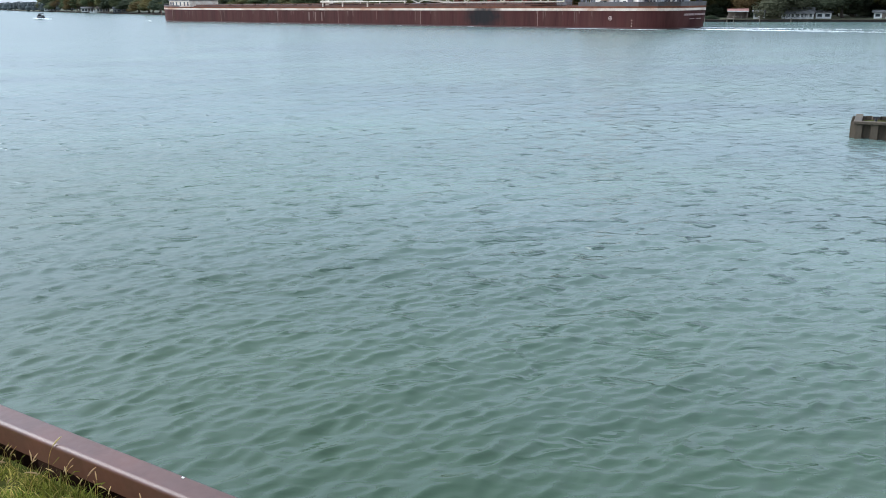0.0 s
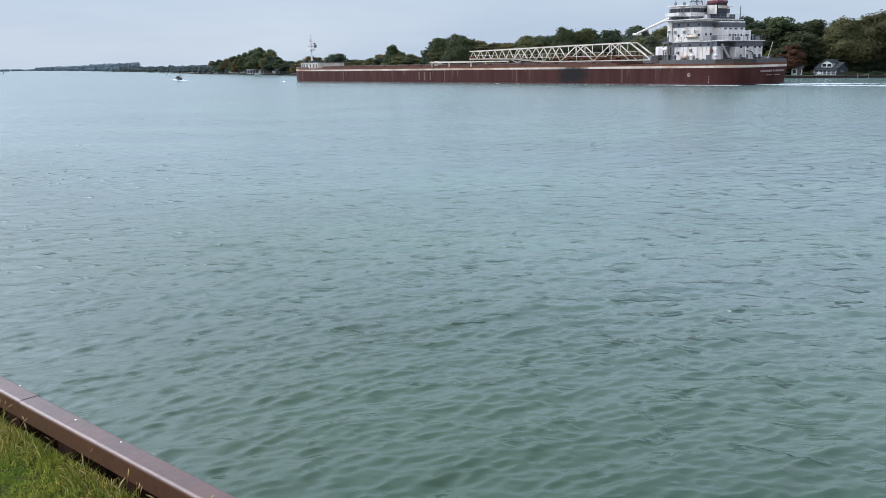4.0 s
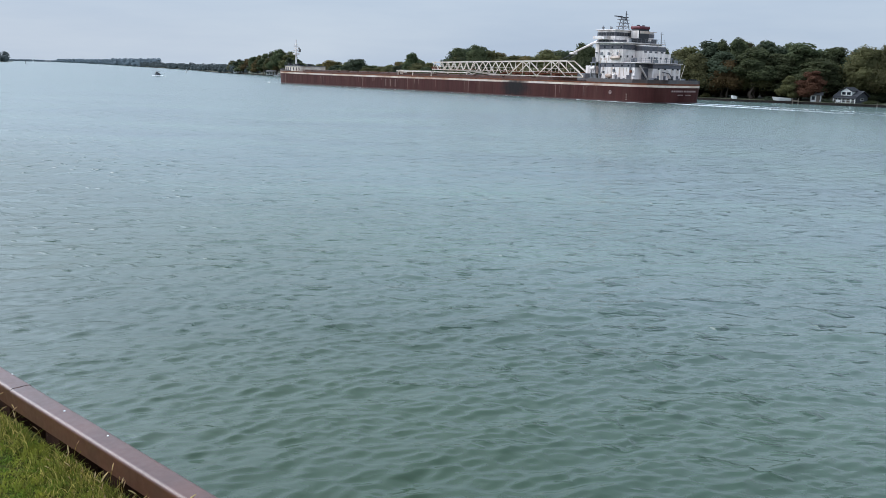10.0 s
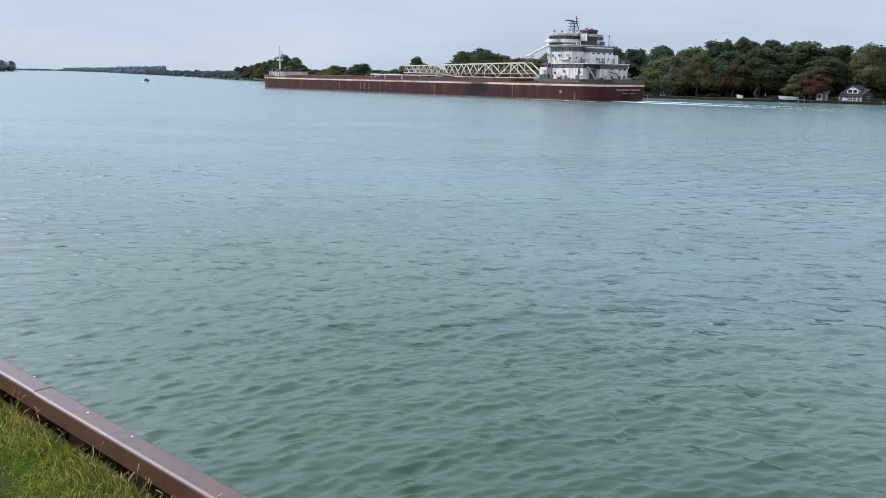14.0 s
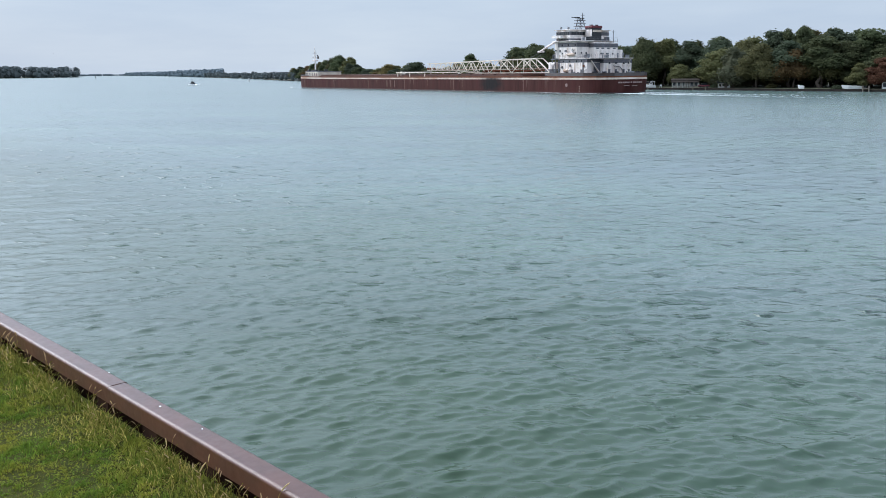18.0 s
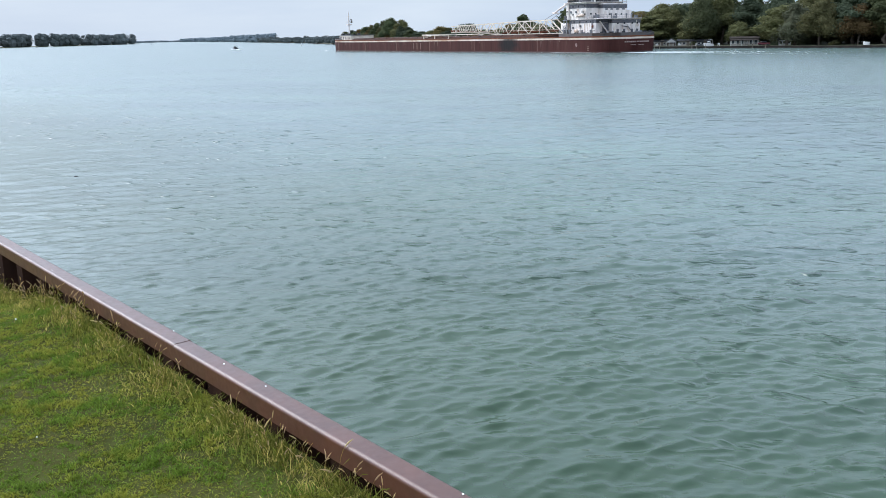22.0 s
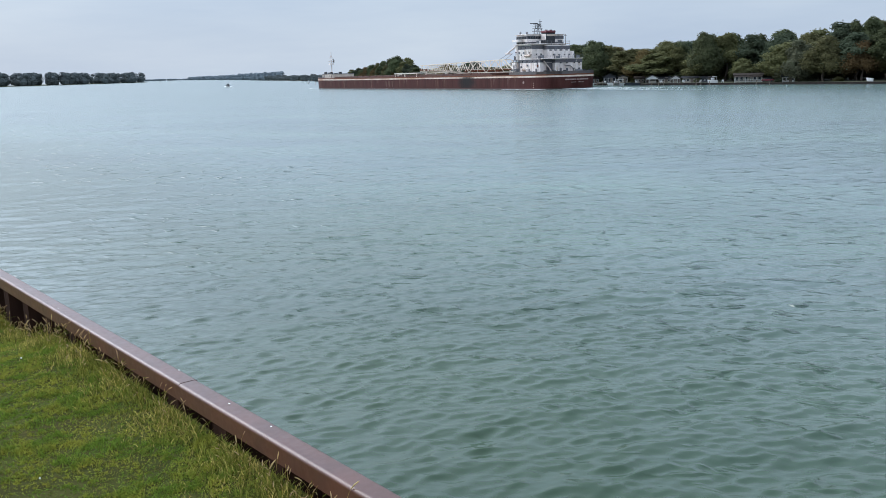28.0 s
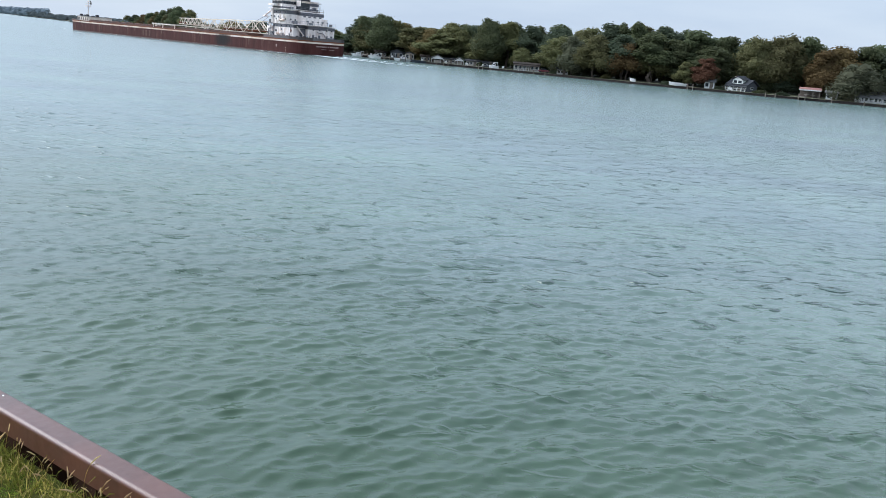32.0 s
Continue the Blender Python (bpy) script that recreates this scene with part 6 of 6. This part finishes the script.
def bank_clutter():
    """Garden benches, mooring posts and low hedges along the far waterside."""
    rng = random.Random(31)
    for az in (8.9, 7.6, 5.7, 4.2, 2.9, 1.9, 0.6, -13.2):
        x, y = spot_on_bank(az, rng.uniform(1.6, 4.0))
        c = thing("garden_bench", "white garden bench on the far bank", "bench", pose(x, y, LAND + 0.05, 0, 0, az + rng.uniform(-30, 30)), "benches along the far bank")
        w = rng.uniform(0.6, 1.3)
        part("seat", Solid().box(-w / 2, w / 2, -0.28, 0.28, 0.38, 0.45), TRIM, c)
        part("backrest", Solid().box(-w / 2, w / 2, 0.24, 0.32, 0.45, 1.0), TRIM, c)
        for sx in (-1, 1):
            for py in (-0.24, 0.24):
                part("leg", Solid().box(sx * (w / 2 - 0.05) - 0.035, sx * (w / 2 - 0.05) + 0.035, py - 0.035, py + 0.035, -0.05, 0.38), TRIM, c)
    for k in range(12):
        az = rng.uniform(-22, 10)
        x, y = spot_on_bank(az, rng.uniform(-0.9, -0.35))
        high = rng.uniform(0.9, 1.5)
        tagged(part("mooring_post", Solid().rod((0, 0, -1.2), (0, 0, high), 0.14, 0.12, 7), TIMBER, at=pose(x, y, 0, 0, rng.uniform(-3, 3), 0)), "dark timber mooring post at the far seawall", "post", "mooring posts")
    for az, w in ((-15.0, 7), (-16.2, 6), (-12.6, 4), (-9.4, 6), (-2.6, 4), (-5.8, 5), (2.1, 4), (6.0, 3)):
        x, y = spot_on_bank(az, rng.uniform(5, 8))
        crown, _ = tree_kind(rng.choice((0, 1, 5)), 1)
        part("leaves", crown, None, thing("shrub", "low green garden shrub on the far bank", "shrub", pose(x, y, LAND - 0.25, 0, 0, rng.uniform(0, 360)), "shrubs on the far bank"), at=Matrix.Diagonal((w / 9.0, w / 12.0, rng.uniform(0.13, 0.22), 1)))


build_settlement()
bank_clutter()


def buoy(az, d, label, mat, high=3.0):
    b = thing("buoy", label, "buoy", pose(*polar(az, d), 0), "channel buoys")
    part("float", Solid().rod((0, 0, -0.4), (0, 0, 0.7), 1.1, n=12), mat, b)
    part("tower", Solid().rod((0, 0, 0.7), (0, 0, high), 0.6, 0.35, 8), mat, b)
    part("lantern", Solid().ball((0, 0, high + 0.2), 0.3, 0.3, 0.3), BLACK, b)


buoy(26.1, 820, "white and dark channel buoy afloat", BOATHULL, 2.6)
buoy(41.2, 2250, "dark steel channel buoy afloat", BLACK, 3.5)
buoy(34.95, 1900, "dark slender channel buoy afloat", BLACK, 4.5)
moored = thing("distant_cruiser", "white cruiser far across the river", "boat", pose(*polar(40.5, 2230), 0, 0, 0, 120))
part("hull", Solid().box(-1.5, 1.5, -5, 5, 0, 1.6, 0.4), BOATHULL, moored)
part("cabin", Solid().box(-1.2, 1.2, -2.5, 2, 1.6, 3.2, 0.2), BOATHULL, moored)


# ---- grass on the near bank ----
def build_grass():
    rng = np.random.default_rng(21)
    to_world = WALL

    def strips(s, p, z, h, width, lean):
        n = len(s)
        a = rng.uniform(0, math.tau, n)
        b = rng.uniform(0, math.tau, n)
        w = width * rng.uniform(0.6, 1.3, n)
        ln = lean * rng.uniform(0.2, 1.3, n) * h
        v = np.zeros((n, 5, 3))
        for k, (t, ww) in enumerate(((0, 1.0), (0, -1.0), (0.55, 0.8), (0.55, -0.8), (1.0, 0.0))):
            v[:, k, 0] = p + np.cos(a) * w * ww * 0.5 + np.cos(b) * ln * t * t
            v[:, k, 1] = s + np.sin(a) * w * ww * 0.5 + np.sin(b) * ln * t * t
            v[:, k, 2] = z + h * t * (1 - 0.25 * lean * t)
        i = np.arange(n)[:, None] * 5
        quads = np.concatenate([i + 0, i + 1, i + 3, i + 2], 1)
        tris = np.concatenate([i + 2, i + 3, i + 4], 1)
        return v.reshape(-1, 3), quads, tris

    def level(s, p):
        return np.array([lawn_level(a, b) for a, b in zip(s, p)]) - 0.005

    def make(name, mat, v, q, t, label):
        me = bpy.data.meshes.new(name)
        me.from_pydata(v.tolist(), [], q.tolist() + t.tolist())
        me.materials.append(mat)
        me.update()
        tagged(part(name, me, mat, at=to_world), label, "grass", kind="stuff")

    # mown lawn: a short sward with many small tufts standing out of it
    n = 80000
    s = rng.uniform(1.5, 15.5, n)
    p = NEAR - 0.02 - rng.beta(1.0, 1.5, n) * 2.3
    h = rng.uniform(0.010, 0.026, n)
    make("lawn_grass", BLADE, *strips(s, p, level(s, p), h, 0.008, 1.3), "short green mown lawn grass")
    n, each = 10500, 20
    s, p = rng.uniform(1.5, 15.5, n), NEAR - 0.02 - rng.beta(1.0, 1.5, n) * 2.3
    lush = np.array([0.62 + 0.8 * noise.noise((a * 1.5, b * 1.5, 7)) + 0.7 * noise.noise((a * 5.5, b * 5.5, 2)) for a, b in zip(s, p)])
    keep = lush > rng.uniform(0.0, 0.5, n)
    s, p, lush = s[keep], p[keep], np.clip(lush[keep], 0.35, 1.5)
    z = level(s, p)
    n = len(s)
    s, p, z, lush = (np.repeat(q, each) for q in (s, p, z, lush))
    s, p = s + rng.normal(0, 0.024, n * each) * lush, p + rng.normal(0, 0.024, n * each) * lush
    h = rng.uniform(0.018, 0.058, n * each) * lush
    make("lawn_tufts", BLADE, *strips(s, p, z, h, 0.0085, 0.95), "tufts of green grass in the lawn")
    n = 48000
    s, p = rng.uniform(1.5, 15.5, n), NEAR - 0.02 - rng.beta(1.0, 1.6, n) * 2.2
    keep = np.array([noise.noise((a * 1.1, b * 1.1, 31)) + 0.5 * noise.noise((a * 4, b * 4, 5)) for a, b in zip(s, p)]) > rng.uniform(-0.6, 0.5, n)
    s, p = s[keep], p[keep]
    h = rng.uniform(0.010, 0.032, len(s))
    make("dry_grass", WORN, *strips(s, p, level(s, p), h, 0.005, 1.3), "dry yellow grass blades in the lawn")
    # unmown fringe along the wall
    n = 24000
    s, p = rng.uniform(1.5, 15.5, n), NEAR - 0.03 - rng.exponential(0.17, n)
    keep = np.array([noise.noise((a * 2.3, 4, 1)) + 0.7 * noise.noise((a * 7, b * 7, 6)) for a, b in zip(s, p)]) > rng.uniform(-0.3, 0.45, n)
    s, p = s[keep], p[keep]
    h = rng.uniform(0.03, 0.13, len(s)) * np.clip(1.15 - 1.4 * (NEAR - p), 0.3, 1)
    make("fringe_grass", WEED, *strips(s, p, level(s, p), h, 0.008, 0.8), "longer green grass along the seawall")
    n = 14000
    s, p = rng.uniform(1.5, 15.5, n), NEAR - 0.04 - rng.exponential(0.17, n)
    keep = np.array([noise.noise((a * 1.9, 9, 4)) + 0.6 * noise.noise((a * 6, b * 6, 8)) for a, b in zip(s, p)]) > rng.uniform(-0.25, 0.5, n)
    s, p = s[keep], p[keep]
    h = rng.uniform(0.02, 0.13, len(s)) * np.clip(1.15 - 1.4 * (NEAR - p), 0.25, 1)
    make("fringe_straw", DRY, *strips(s, p, level(s, p), h, 0.0058, 0.9), "straw-coloured grass along the seawall")


def build_seed_stalks():
    """Foxtail stalks with drooping seed heads at the foot of the wall."""
    rng = random.Random(9)

    def stalk(seed):
        r = random.Random(seed)
        s, head = Solid(), Solid()
        p, d = Vector((0, 0, 0)), Vector((r.uniform(-0.25, 0.25), r.uniform(-0.25, 0.25), 1)).normalized()
        side = Vector((r.uniform(-1, 1), r.uniform(-1, 1), 0)).normalized()
        n, length = 10, 1.0
        for k in range(n):
            q = p + d * length / n
            if k < n - 2:
                s.rod(p, q, 0.0045, 0.0035, 4)
            else:
                head.rod(p, q, 0.012 if k == n - 2 else 0.016, 0.016 if k == n - 2 else 0.006, 6)
            p = q
            d = (d + side * 0.026 * k + Vector((0, 0, -0.015 * k))).normalized()
        leaf = Solid()
        for k in range(3):
            a = r.uniform(0, math.tau)
            b = Vector((math.cos(a), math.sin(a), 0))
            z = 0.1 + 0.18 * k
            leaf.add([Vector((0, 0, z)), b * 0.16 + Vector((0.012, 0, z + 0.16)), b * 0.34 + Vector((0, 0, z + 0.12)), b * 0.15 + Vector((-0.012, 0, z + 0.14))], [(0, 1, 2, 3)])
        return s.mesh("stem", DRY), head.mesh("seed_head", SEED), leaf.mesh("leaf", WEED)

    protos = [stalk(k) for k in range(7)]
    for k in range(400):
        along = rng.uniform(2.2, 14.5) if k < 270 else rng.choice((9.2, 8.6, 8.0, 7.4, 11.2, 4.4, 3.7, 10.2)) + rng.gauss(0, 0.16)
        across = NEAR - 0.03 - abs(rng.gauss(0, 0.12))
        h = rng.uniform(0.12, 0.28) * (1.1 if k >= 270 else 0.85)
        stem, head, leaf = protos[rng.randrange(7)]
        t = thing("grass_stalk", "dry foxtail grass stalk with a seed head beside the seawall", "grass stalk", WALL @ pose(across, along, lawn_level(along, across) - 0.01, rng.uniform(-8, 8), rng.uniform(-8, 8), rng.uniform(0, 360)), "seeding grass stalks")
        sc = Matrix.Scale(h, 4)
        for nm, me in (("stem", stem), ("seed_head", head), ("leaf", leaf)):
            part(nm, me, None, t, at=sc)


def build_clover():
    """White clover heads scattered in the lawn."""
    rng = random.Random(14)
    head = Solid().ball((0, 0, 0.034), 0.011, 0.011, 0.009, rng, 0.25, 5, 8).mesh("flower_head", SPOT)
    stem = Solid().rod((0, 0, 0), (0, 0, 0.028), 0.0015, n=4).mesh("stem", WEED)
    for k in range(15):
        along, across = (rng.uniform(4.5, 11), NEAR - rng.uniform(0.35, 2.0)) if k < 8 else (rng.choice((9.3, 6.2, 5.6)) + rng.gauss(0, 0.12), NEAR - 1.35 + rng.gauss(0, 0.12))
        t = thing("clover_flower", "small white clover flower in the lawn", "flower", WALL @ pose(across, along, lawn_level(along, across), rng.uniform(-15, 15), rng.uniform(-15, 15), 0), "clover flowers")
        part("stem", stem, None, t)
        part("flower_head", head, None, t, at=pose(0, 0, 0.01) @ Matrix.Scale(rng.uniform(0.4, 0.75), 4))


build_grass()
build_seed_stalks()
build_clover()


# ---- what moves ----
def motions():
    seconds = list(range(0, 33))
    rows = [(t, pose(-115.94 - 3.856 * t - 0.003125 * t * t, 354.62 + 3.6 * t + 0.003594 * t * t, 0, 0, 0, SHIP_TURN + 0.23 - 0.0146 * t)) for t in seconds]
    walk(ship, rows)
    walk(wake, rows)
    rows = []
    for t in seconds:
        az = float(np.interp(t, (0, 4, 9, 13, 19, 23, 28, 32), (23.56, 25.42, 27.53, 28.55, 29.65, 30.24, 31.0, 31.5)))
        d = 448 + 8.9 * t
        rows.append((t, pose(*polar(az, d), 0.15 + 0.05 * math.sin(t * 2.3), 2 + 1.5 * math.sin(t * 1.7), 0, 44)))
    walk(motorboat, rows)
    # the swallow comes in low from far out, skims the water, turns and is gone to the left
    flight = [(0, (-600, 100, 30), -100), (17, (-300, 225, 20), -110), (18, (-140, 185, 12), -130), (19, (-45.6, 100, 4.2), -140), (19.5, (-24, 81.3, 1.4), -145), (20, (-15.7, 67.8, 0.5), -155),
              (20.5, (-11.6, 54.5, 2.2), -185), (21, (-15.3, 42.1, 3.4), -222), (21.5, (-21.9, 38.8, 0.8), -240), (22, (-29, 34.5, 1.0), -240), (23, (-46, 24, 3), -240), (32, (-220, -90, 12), -240)]
    walk(bird, [(t, pose(*p, 0, 0, turn)) for t, p, turn in flight])
    # the river's surface drifts downstream
    walk(water, [(t, pose(-0.09 * t, 0.08 * t, 0)) for t in seconds])


motions()
